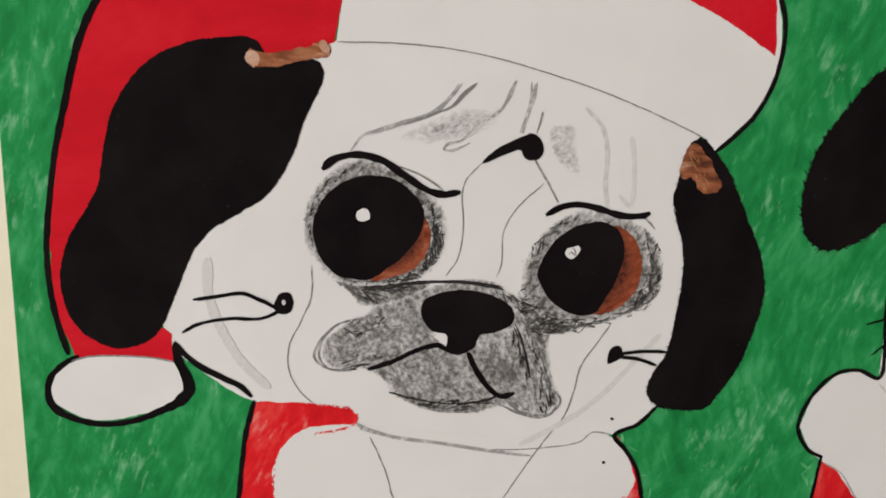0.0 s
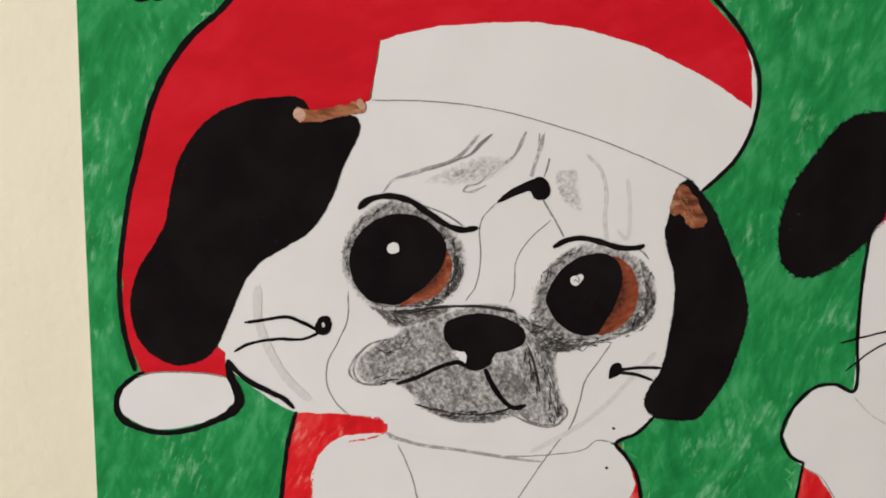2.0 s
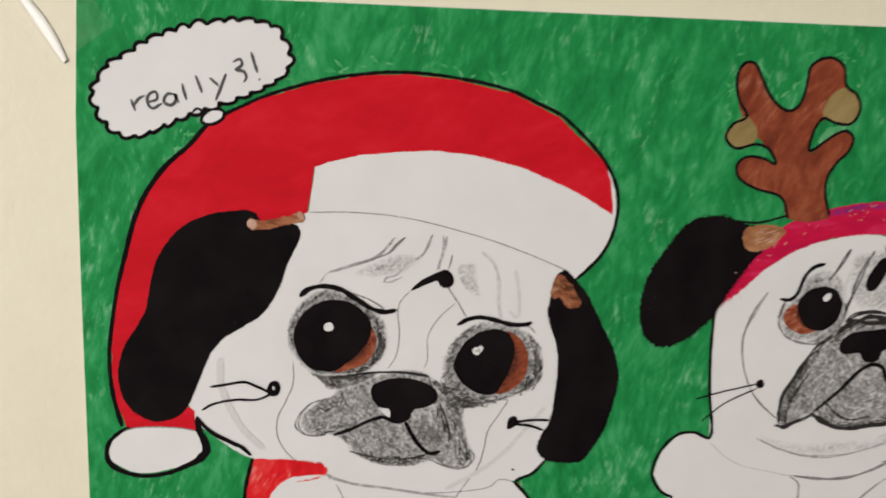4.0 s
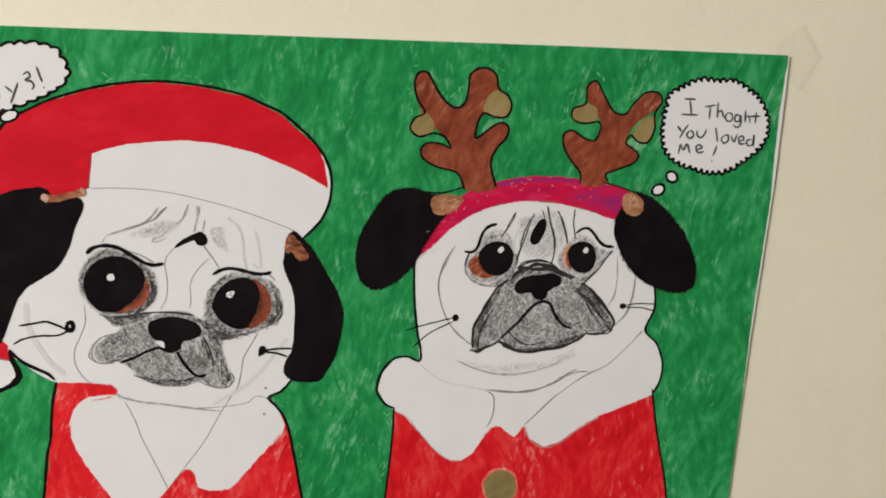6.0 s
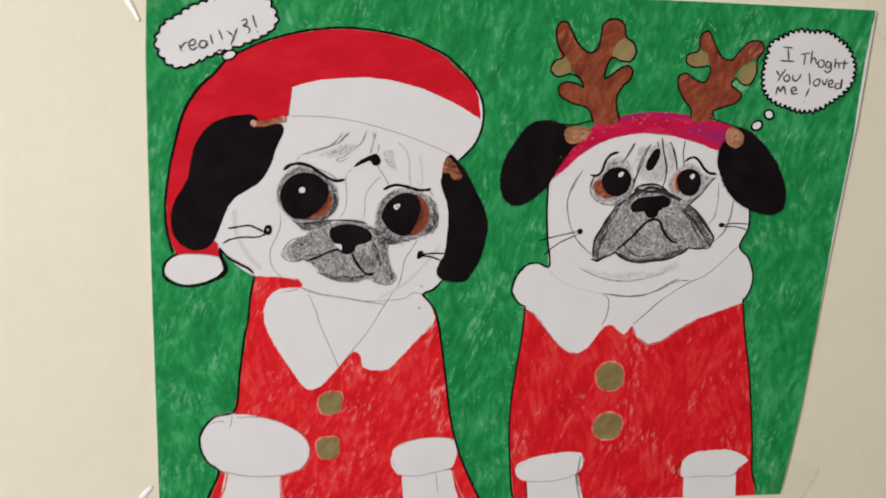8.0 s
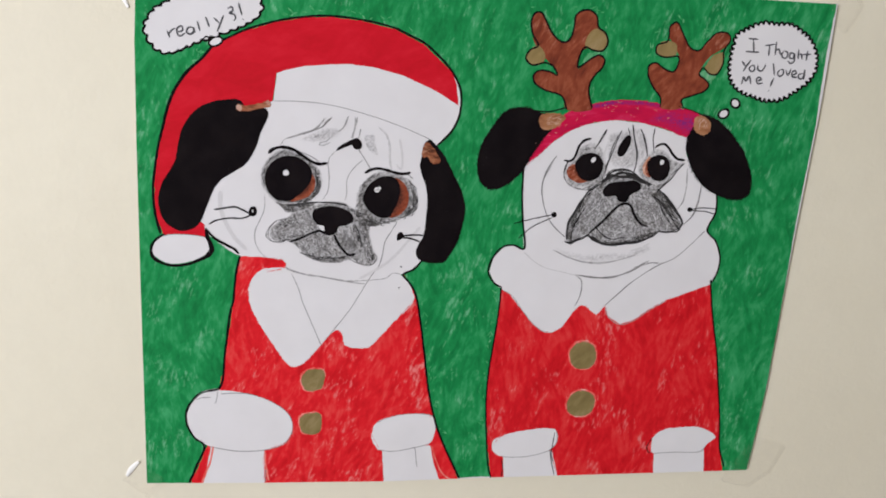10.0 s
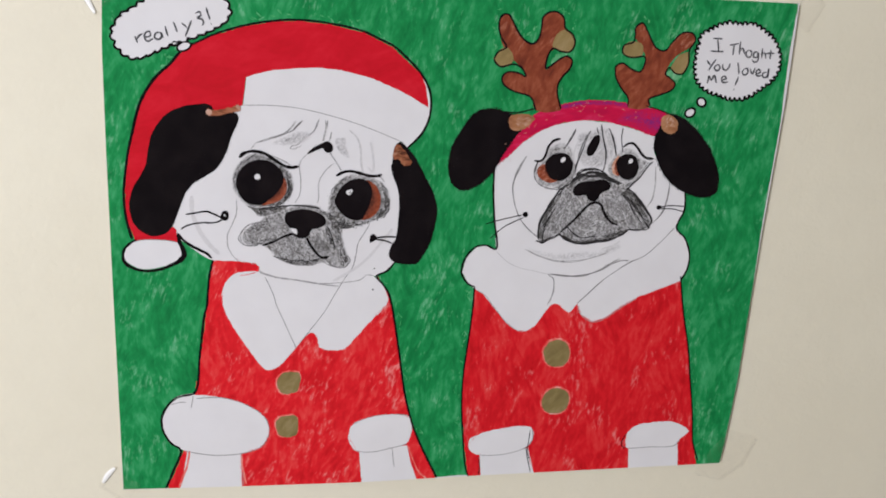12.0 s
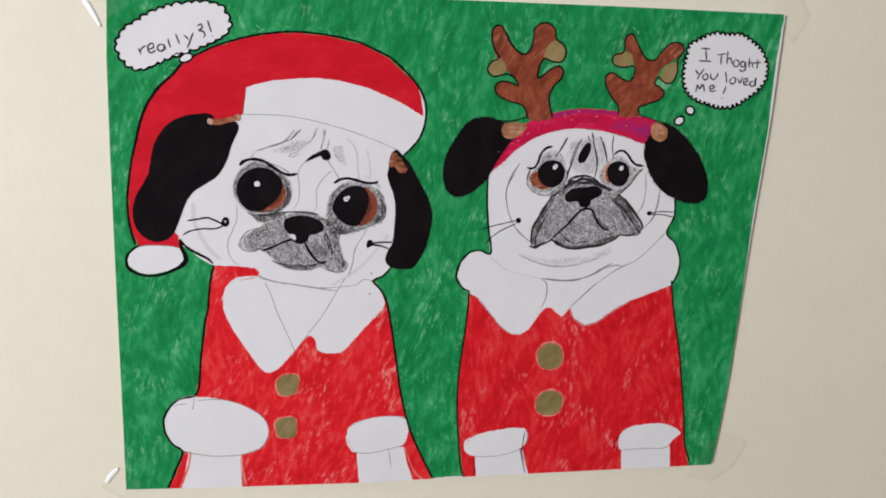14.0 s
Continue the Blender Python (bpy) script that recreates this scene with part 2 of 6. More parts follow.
def spline(points, closed, gap=0.4):
    """A smooth freehand line through a few handles."""
    pts = [Vector(p) for p in points]
    if closed:
        ring = [pts[-1], *pts, pts[0], pts[1]]
    else:
        ring = [2 * pts[0] - pts[1], *pts, 2 * pts[-1] - pts[-2]]
    line = []
    for a, b, c, d in zip(ring, ring[1:], ring[2:], ring[3:]):
        t0 = 0.0
        t1 = t0 + max((b - a).length, 1e-3) ** 0.5
        t2 = t1 + max((c - b).length, 1e-3) ** 0.5
        t3 = t2 + max((d - c).length, 1e-3) ** 0.5
        count = max(2, int((c - b).length / gap))
        for k in range(count):
            t = t1 + (t2 - t1) * k / count
            p1 = (t1 - t) / (t1 - t0) * a + (t - t0) / (t1 - t0) * b
            p2 = (t2 - t) / (t2 - t1) * b + (t - t1) / (t2 - t1) * c
            p3 = (t3 - t) / (t3 - t2) * c + (t - t2) / (t3 - t2) * d
            q1 = (t2 - t) / (t2 - t0) * p1 + (t - t0) / (t2 - t0) * p2
            q2 = (t3 - t) / (t3 - t1) * p2 + (t - t1) / (t3 - t1) * p3
            line.append((t2 - t) / (t2 - t1) * q1 + (t - t1) / (t2 - t1) * q2)
    if not closed:
        line.append(pts[-1])
    return line


def straight(points, gap=0.5):
    """The same with plain straight runs between the handles."""
    line = []
    for a, b in zip(points, points[1:] + points[:1]):
        a, b = Vector(a), Vector(b)
        count = max(1, int((b - a).length / gap))
        line += [a.lerp(b, k / count) for k in range(count)]
    return line


def wobble(p, size, seed):
    """The small unsteadiness of a hand."""
    at = Vector((p.x * 0.45, p.y * 0.45, seed))
    fine = Vector((p.x * 1.7, p.y * 1.7, seed + 3.3))
    drift = Vector((noise.noise(at), noise.noise(at + Vector((0, 0, 9.7)))))
    return p + size * (drift + 0.7 * Vector((noise.noise(fine), noise.noise(fine + Vector((0, 0, 5.1))))))


LEFT = [(-139.8, 108.3), (-141.7, 80), (-142.9, 40), (-144.2, -20), (-145.2, -75), (-145.9, -111.8)]
BASE = [(-93.7, -110.9), (-39.8, -109.5), (11.4, -106.8), (68.0, -104.3), (131.4, -101.4)]
RIGHT = [(132.7, -90), (134.9, -60), (136.9, 9), (139.4, 66), (139.8, 108.4)]
TOP = [(67, 108.7), (-16, 108.5)]


def edge(points, along, value):
    """Where the paper's edge lies, along one of the axes, at a place on the other."""
    pairs = sorted((p[along], p[1 - along]) for p in points)
    return float(np.interp(value, [a for a, b in pairs], [b for a, b in pairs]))


def at_layer(p, layer):
    """A place on the sheet, a hair above it; colour stops at the paper's edge."""
    x, y = p.x, p.y
    if not (-136 < x < 128 and -98 < y < 106):
        y = min(max(y, edge(LEFT[-1:] + BASE, 0, x) + 0.08), edge(LEFT[:1] + TOP + RIGHT[-1:], 0, x) - 0.08)
        x = min(max(x, edge(LEFT, 1, y) + 0.08), edge(BASE[-1:] + RIGHT, 1, y) - 0.08)
    return (x / 1000, -layer * STEP, y / 1000)


def fill(name, parent, material, layer, points, smooth=True, label="", rough=0.16):
    line = spline(points, True) if smooth else straight(points)
    bm = bmesh.new()
    bm.faces.new([bm.verts.new(at_layer(wobble(p, rough, layer + points[0][0]), layer)) for p in line])
    bm.normal_update()
    bmesh.ops.triangulate(bm, faces=bm.faces[:], ngon_method="EAR_CLIP")
    bm.normal_update()
    for f in bm.faces:
        if f.normal.y > 0:
            f.normal_flip()
    return part(name, bm, material, parent, label)


def ribbon(bm, layer, width, points, closed=False):
    """Adds a drawn line whose breadth swells and thins a little and which ends round. width: one breadth, or several spread along it."""
    line = spline(points, closed, 0.5)
    rows, last = [], len(line) - 1
    breadths = [width, width] if isinstance(width, (int, float)) else width
    spots = np.linspace(0, last, len(breadths))
    for k, p in enumerate(line):
        before, after = line[k - 1 if k or closed else 0], line[(k + 1) % len(line) if closed else min(k + 1, last)]
        along = (after - before).normalized()
        side = Vector((-along.y, along.x))
        half = float(np.interp(k, spots, breadths)) / 2 * (1 + 0.25 * noise.noise(Vector((p.x * 0.6, p.y * 0.6, layer * 3.1))))
        if not closed:
            half *= min(1, 0.45 + 0.3 * min(k, last - k))
        p = wobble(p, 0.08, layer)
        rows.append([bm.verts.new(at_layer(p - side * half, layer)), bm.verts.new(at_layer(p + side * half, layer))])
    for a, b in zip(rows, rows[1:] + (rows[:1] if closed else [])):
        bm.faces.new((a[0], b[0], b[1], a[1]))
    bm.normal_update()
    for f in bm.faces:
        if f.normal.y > 0:
            f.normal_flip()


def stroke(name, parent, material, layer, width, points, closed=False, label=""):
    """One line; a broad pencil line is several thinner passes that don't quite meet."""
    bm = bmesh.new()
    broad = max(width) if isinstance(width, list) else width
    if material in (GRAPHITE, DARKG, MIDG, MIDG2) and broad > 0.42:
        rng = random.Random(int(1000 * layer + 10 * abs(points[0][0])))
        for n in range(3):
            slip = [(x + rng.gauss(0, 0.24 * broad), y + rng.gauss(0, 0.24 * broad)) for x, y in points]
            thin = [0.52 * w for w in width] if isinstance(width, list) else 0.52 * width
            ribbon(bm, layer + 0.025 * n, thin, slip, closed)
    else:
        ribbon(bm, layer, width, points, closed)
    return part(name, bm, material, parent, label)


def written(parent, words, lines):
    """Words in pencil handwriting, one line for each stroke of the pencil."""
    bm = bmesh.new()
    for k, points in enumerate(lines):
        ribbon(bm, 6 + 0.1 * k, 0.7, points)
    return part("lettering", bm, LETTER, parent, f'pencil handwriting that reads "{words}"')


def shade(name, parent, material, layer, feather, weight, points, label=""):
    """A pencil-shaded patch: a fine net whose tone dies away over the feather at its outline."""
    ring = np.array([tuple(p) for p in spline(points, True)])
    cell = 0.45
    x0, y0 = ring.min(0) - cell
    x1, y1 = ring.max(0) + cell
    nx, ny = int((x1 - x0) / cell) + 2, int((y1 - y0) / cell) + 2
    gx, gy = np.meshgrid(x0 + cell * np.arange(nx), y0 + cell * np.arange(ny), indexing="ij")
    grid = np.stack([gx, gy], -1).reshape(-1, 2)
    a, b = ring, np.roll(ring, -1, 0)
    inside = np.zeros(len(grid), bool)
    near = np.full(len(grid), 1e9)
    for p, q in zip(a, b):
        crosses = (p[1] > grid[:, 1]) != (q[1] > grid[:, 1])
        inside ^= crosses & (grid[:, 0] < (q[0] - p[0]) * (grid[:, 1] - p[1]) / (q[1] - p[1] + 1e-12) + p[0])
        way = q - p
        s = np.clip(((grid - p) @ way) / (way @ way + 1e-12), 0, 1)
        near = np.minimum(near, np.linalg.norm(grid - p - s[:, None] * way, axis=1))
    tone = np.where(inside, np.clip(near / feather, 0, 1) * weight, 0.0)
    keep = {}
    bm = bmesh.new()
    mark = bm.verts.layers.float.new("tone")

    def vert(k):
        if k not in keep:
            v = bm.verts.new((grid[k, 0] / 1000, -layer * STEP, grid[k, 1] / 1000))
            v[mark] = float(tone[k])
            keep[k] = v
        return keep[k]

    for i in range(nx - 1):
        for j in range(ny - 1):
            corners = (i * ny + j, (i + 1) * ny + j, (i + 1) * ny + j + 1, i * ny + j + 1)
            if all(inside[k] for k in corners):
                bm.faces.new([vert(k) for k in corners])
    return part(name, bm, material, parent, label)


def hatch(name, parent, material, layer, count, turn, spread, points, label=""):
    """Loose pencil strokes scribbled over a patch, each a short bent line."""
    ring = [Vector(p) for p in spline(points, True, 1.5)]
    low = Vector((min(p.x for p in ring), min(p.y for p in ring)))
    high = Vector((max(p.x for p in ring), max(p.y for p in ring)))
    rng = random.Random(count + int(turn))

    def within(p):
        hit = False
        for a, b in zip(ring, ring[1:] + ring[:1]):
            if (a.y > p.y) != (b.y > p.y) and p.x < (b.x - a.x) * (p.y - a.y) / (b.y - a.y) + a.x:
                hit = not hit
        return hit

    bm, made = bmesh.new(), 0
    while made < count:
        p = Vector((rng.uniform(low.x, high.x), rng.uniform(low.y, high.y)))
        if not within(p):
            continue
        made += 1
        way = radians(turn + rng.gauss(0, spread))
        bend, length, width = rng.gauss(0, 0.1), rng.uniform(0.8, 3.4), rng.uniform(0.09, 0.26)
        depth = layer + 0.9 * made / count
        before = None
        for k in range(7):
            along = Vector((math.cos(way), math.sin(way)))
            side = Vector((-along.y, along.x)) * width / 2 * (0.35 + 0.65 * math.sin(math.pi * (k + 0.5) / 7))
            pair = [bm.verts.new(at_layer(p - side, depth)), bm.verts.new(at_layer(p + side, depth))]
            if before:
                bm.faces.new((before[0], pair[0], pair[1], before[1]))
            before = pair
            p, way = p + along * length / 6, way + bend / 2
            if not within(p):
                break
    ob = part(name, bm, material, parent, label or LABELS.get(name, "loose pencil hatching"))
    return tagged(ob, kind="stuff")


def fringe(name, parent, material, layer, count, length, width, points, closed=False, label="", drift=0.0):
    """Short strokes laid across an outline, which leave it ragged as crayon and felt-tip do."""
    line = spline(points, closed)
    rng = random.Random(int(count + 100 * length))
    bm = bmesh.new()
    for n in range(count):
        k = rng.randrange(len(line) - 1)
        p, along = line[k], (line[k + 1] - line[k]).normalized()
        p = p + Vector((-along.y, along.x)) * rng.gauss(0, drift)
        way = math.atan2(along.y, along.x) + rng.choice((-1, 1)) * rng.uniform(0.1, 1.0)
        way = Vector((math.cos(way), math.sin(way)))
        long, wide = length * rng.uniform(0.5, 1.3), width * rng.uniform(0.5, 1.2)
        side, depth = Vector((-way.y, way.x)) * wide / 2, layer + 0.9 * n / count
        a, b = p - way * long * 0.5, p + way * long * 0.5
        corners = (a - side * 0.4, p - side, b - side * 0.3, b + side * 0.3, p + side, a + side * 0.4)
        bm.faces.new([bm.verts.new(at_layer(c, depth)) for c in corners])
    return tagged(part(name, bm, material, parent, label), kind="stuff")


def cloud(name, parent, layer, bumps, height, points):
    """A thought bubble: an uneven oval with small scallops inked round its rim."""
    ring = spline(points, True, 0.3)
    length = np.array([0.0] + [(b - a).length for a, b in zip(ring, ring[1:] + ring[:1])]).cumsum()
    xs = np.array([p.x for p in ring + ring[:1]])
    ys = np.array([p.y for p in ring + ring[:1]])
    mid = Vector((xs.mean(), ys.mean()))
    steps, line = 8, []
    for k in range(bumps * steps):
        at = (k + 1.6 * noise.noise(Vector((k * 0.11, bumps, 0.5)))) / (bumps * steps) * length[-1]
        p = Vector((float(np.interp(at, length, xs)), float(np.interp(at, length, ys))))
        n = k // steps
        size = height * (1 + 0.5 * noise.noise(Vector((n * 0.77, bumps * 0.3, 1.7))))
        dent = abs(math.sin(math.pi * (k % steps + 0.25) / steps)) ** 0.55
        line.append(p + (p - mid).normalized() * size * (dent - 0.5))
    body = fill(name, parent, PAPER, layer, [tuple(p) for p in line], smooth=False, rough=0.05)
    bm = bmesh.new()
    ribbon(bm, layer + 2, 0.86, [tuple(p) for p in line], True)
    part("bubble_outline", bm, BLACK, body, "scalloped black ink outline")
    return body


def bubble(name, parent, layer, width, points):
    mid, u, v = (Vector(p) for p in points)
    u, v = u - mid, v - mid
    ring = [tuple(mid + math.cos(a) * u + math.sin(a) * v) for a in np.linspace(0, 2 * math.pi, 12, endpoint=False)]
    rim = [tuple(mid + (Vector(p) - mid) * (1 + 0.4 * width / (Vector(p) - mid).length)) for p in ring]
    ring = [tuple(mid + (Vector(p) - mid) * (1 - 0.6 * width / (Vector(p) - mid).length)) for p in ring]
    body = fill(name, parent, PAPER, layer + 1, ring, rough=0.2)
    fill("bubble_outline", parent, BLACK, layer, rim, rough=0.2)
    return body


def paper_sheet():
    """The sheet, hand-trimmed a little out of square, as thin as paper."""
    line = straight(LEFT + BASE + RIGHT + TOP, 4.0)
    bm = bmesh.new()
    face = bm.faces.new([bm.verts.new((p.x / 1000, 0, p.y / 1000)) for p in line])
    bm.normal_update()
    back = bmesh.ops.extrude_face_region(bm, geom=[face])
    for v in (g for g in back["geom"] if isinstance(g, bmesh.types.BMVert)):
        v.co.y = 0.00012
    bmesh.ops.triangulate(bm, faces=bm.faces[:])
    bmesh.ops.recalc_face_normals(bm, faces=bm.faces[:])
    ob = part("drawing", bm, PAPER, None)
    ob.location = (0, 0, CENTRE)
    return tagged(ob, "marker and pencil drawing of two pugs in red coats, taped up", "drawing")


sheet = paper_sheet()

backgr = fill("green_background", sheet, GREEN, 1, [(-141, 110), (-86.5, 110), (-15.5, 110), (61, 110), (108.8, 110), (139.2, 110), (139.4, 105.5), (138.9, 102), (138.4, 90), (138.3, 72), (138.6, 60), (137.3, 32), (136.5, 14), (136.2, -10), (135.1, -60), (133.5, -90), (132, -103), (68.9, -106), (14, -106.2), (6, -106.4), (-6, -107.3), (-40, -112), (-93.4, -113), (-147, -114), (-147, -86), (-146.4, -48.6), (-145, 23.1), (-143.6, 68.5)], smooth=False)
faceA = fill("face", sheet, PAPER, 2.08, [(-88.6, 59.5), (-72.1, 59.9), (-57.3, 58.1), (-40.9, 53.8), (-24.8, 47.1), (-25.4, 34.4), (-22.9, 23), (-23.5, 8.7), (-25.6, -4.4), (-33.5, -10.6), (-52.1, -14.7), (-68.6, -14.4), (-82.7, -10.3), (-91.9, -6.2), (-102.6, -4.9), (-110.4, -0.2), (-116.8, 5.8), (-118.3, 12.7), (-113.6, 26.4), (-100.9, 36.7), (-94.7, 53.7)])
hatA = fill("santa_hat", sheet, REDHAT, 4.16, [(-133.6, 2.9), (-135.9, 10.4), (-136.6, 17.5), (-136.4, 24.5), (-135.3, 31.4), (-134.1, 38.1), (-132.4, 44.7), (-130.7, 50.7), (-129, 56.4), (-126.7, 61.7), (-123.7, 66.4), (-120.2, 70.6), (-115.9, 74.3), (-109.8, 80.9), (-104.9, 83.3), (-98, 86.4), (-86.9, 90), (-75.8, 92.2), (-65.8, 93), (-53.4, 92.2), (-39.9, 89.6), (-28.4, 84.5), (-16.5, 74.2), (-15.2, 71.3), (-14.3, 69), (-13.6, 64.4), (-13.3, 61.1), (-19.4, 64.7), (-25.8, 67.8), (-36, 71.8), (-42.5, 73.4), (-48.8, 74.7), (-57.4, 75.4), (-67.3, 74.8), (-75.8, 73.7), (-81.7, 72.3), (-86.6, 70.6), (-88.2, 59.7), (-89.6, 59), (-94.7, 56.2), (-100.8, 46.2), (-109.2, 38.4), (-117.9, 25.1), (-120.5, 9.1), (-117.8, 9), (-116.8, 8.1), (-116.6, 2.2), (-125.1, 2.8)], smooth=False)
coatA = fill("coat", sheet, REDSUIT, 3.24, [(-105.5, -24.8), (-104.5, -15.8), (-103.6, -10.4), (-102.1, -5), (-94.2, -5.2), (-84.9, -6.2), (-83.5, -7.6), (-83.9, -9.3), (-87.3, -10.7), (-82.4, -13.5), (-63.2, -17.1), (-41.3, -13), (-33, -11.1), (-28, -19.7), (-24.4, -36.1), (-22.6, -50.8), (-19.7, -67.1), (-15.1, -85.3), (-4, -110), (-40.5, -112), (-93.4, -113.4), (-127.3, -114), (-122.1, -101.5), (-117.9, -91.7), (-112.3, -64.4), (-109.2, -48.4)], smooth=False, rough=0.3)
earA = fill("ear", sheet, BLACK, 7.32, [(-101.3, 59.4), (-106.9, 59.4), (-111.9, 58.4), (-117, 56.1), (-121.6, 51.8), (-124.9, 46.1), (-126.5, 39.8), (-127.7, 34.4), (-130.8, 28.9), (-133.4, 24.5), (-135, 18.9), (-134.8, 13.3), (-132.4, 8.2), (-128.7, 5.6), (-124.4, 5.2), (-120.6, 6.7), (-118.1, 9.8), (-116.1, 14.5), (-114, 19.7), (-111.8, 24.2), (-109.4, 27.1), (-104.1, 30.6), (-99.3, 34), (-96.7, 37.9), (-94.6, 42.3), (-93.1, 47.1), (-91, 51.3), (-90.1, 53.9), (-90.9, 56.3), (-94.7, 56.7), (-98.8, 56.5)], rough=0.2)
earA2 = fill("ear", sheet, BLACK, 7.4, [(-25.5, 46.3), (-27.1, 43.2), (-27.4, 39.9), (-27.9, 35.4), (-27, 32.1), (-25.2, 27.6), (-24.4, 20.6), (-24.7, 13.5), (-25.6, 6.2), (-28, 1.2), (-28.2, -2), (-26.1, -4.6), (-21.9, -5.4), (-16.5, -5), (-13.9, -1.6), (-11, 4.1), (-9.1, 11.6), (-8.3, 18.8), (-10.1, 25.8), (-13.1, 31.5), (-16.1, 37), (-18.3, 40.8), (-21.6, 44.5), (-23.8, 46.6)], rough=0.2)
eyeA = fill("eye", sheet, BLACK, 9.48, [(-91.8, 28.3), (-90.8, 32.2), (-88.1, 35.5), (-83.9, 37.6), (-78.6, 37.6), (-74.7, 35.2), (-72.6, 32.1), (-72.9, 28), (-75.2, 24.5), (-78, 21.8), (-81.3, 19.4), (-83.9, 19.1), (-87.9, 20.1), (-90.6, 23.2)])
eyeB = fill("eye", sheet, BLACK, 9.56, [(-51.4, 21.4), (-50.6, 24.3), (-48.4, 27.8), (-44.2, 30.5), (-40.3, 31.1), (-37.4, 29.8), (-35.8, 26), (-36.5, 21.4), (-38.4, 16.9), (-40.4, 13.7), (-44.4, 13.7), (-48, 15.6), (-50.1, 17.9)])
muzA = shade("muzzle", sheet, GRAPH1, 4.64, 0.8, .66, [(-84.3, 17.3), (-77.8, 15.8), (-71.8, 18), (-65.8, 19.8), (-59, 19.6), (-55.5, 17.4), (-51.3, 14.4), (-48.1, 10.3), (-48, 5.5), (-46.5, 0.6), (-44.9, -3.7), (-46.8, -6.5), (-50.9, -7.1), (-55.1, -5.5), (-59.7, -6.5), (-65.5, -7), (-71.3, -5.9), (-76, -3.5), (-79.6, 0.1), (-83, 1.8), (-87.5, 1.3), (-90.2, 3.6), (-90, 7.2), (-86.6, 10.5), (-81.6, 13.7)])
suitB = fill("coat", sheet, REDSUIT2, 2.72, [(9.7, -14.9), (45.9, -10.6), (101.5, -8.8), (104.9, -25.7), (108.9, -42), (111.9, -58.7), (114.9, -75.7), (117.5, -93.2), (120.4, -104), (68.8, -106), (10.3, -109), (7.9, -92.5), (6.2, -75.5), (5.6, -61.6), (6.6, -48), (8.2, -31.9), (9.2, -18.8)], smooth=False, rough=0.3)
faceB = fill("face", sheet, PAPER, 3.8, [(15.1, 38.7), (15.5, 26.6), (16.6, 14.3), (17.9, 1.8), (13.6, 3.3), (9.5, 2.7), (5.2, -1.9), (3.5, -8.6), (7, -14.7), (12.9, -18.2), (17.5, -23.9), (24.3, -31.8), (29, -34.9), (33.4, -35.4), (37.2, -33), (41.8, -25.8), (44.2, -22.9), (46.8, -22.8), (52.2, -26.8), (55.8, -22.7), (57.9, -27.5), (63.4, -30.7), (69.2, -28.7), (75.3, -23.9), (82.7, -19.3), (92.7, -15.2), (101.8, -11.4), (104.4, -6.6), (104.8, 0.6), (102.3, 7.6), (97.5, 13.1), (99.9, 19.7), (99.8, 29.7), (90, 35.7), (84, 45.3), (83.7, 52.5), (65.5, 57.2), (50.8, 58.2), (36.4, 54.7), (26, 47.3)], smooth=False)
bandB = fill("headband", sheet, MAGENTA, 5.88, [(14.2, 37.5), (18.3, 45.9), (24.5, 52), (30.8, 59.5), (40.6, 63.7), (52.6, 66), (64.7, 65.9), (77.1, 64.4), (87.2, 62.1), (86.9, 57.8), (84.2, 52.5), (73, 55.5), (60.5, 57.8), (48.4, 57.6), (37.6, 54.7), (28.3, 49.1), (21.4, 42.4)], rough=0.3)
earB = fill("ear", sheet, BLACK, 7, [(22.2, 59.2), (14.4, 61.5), (7.3, 60.2), (1.7, 53.7), (-2.8, 45.4), (-4.1, 37), (-2.2, 29.9), (2, 27.3), (7.5, 28.9), (14.5, 35.1), (18.5, 42.4), (22.3, 48.4), (26.3, 54), (26.6, 57.5)], rough=0.2)
earB2 = fill("ear", sheet, BLACK, 7.08, [(86, 56.8), (88.5, 61.4), (94.1, 60.7), (100.2, 56.5), (106.5, 50.2), (111.5, 42.3), (113.9, 35), (113.2, 28.8), (108.3, 26.7), (99.6, 28.5), (91.5, 33.7), (86.5, 40.5), (83.7, 47.7), (84, 52.5)], rough=0.2)
antB = fill("antler", sheet, ANTLER, 6.16, [(31.7, 61.4), (28.9, 66.8), (22.4, 68.7), (17.7, 71.3), (16.8, 74.5), (18.8, 76.4), (23.1, 76.3), (26.5, 75), (25.7, 77.3), (22.4, 80.3), (19.2, 82.9), (16.9, 86.2), (15, 90.6), (14.5, 96.1), (16, 98.8), (18.3, 98.9), (20.1, 96.3), (22.7, 92), (25.9, 88.8), (28.8, 88), (31, 90.1), (31.9, 94.5), (32.3, 98.5), (34.5, 100.4), (38, 100.7), (40.5, 98.6), (41.7, 94.9), (39.9, 90.4), (37.9, 86.5), (35.6, 84.6), (34.7, 81.2), (34.9, 78), (37.2, 79.5), (40.5, 82.5), (43.5, 83.6), (45.5, 82), (44.8, 78.8), (42.2, 75.8), (40.3, 72.3), (40.4, 67.7), (42.2, 62.2)])
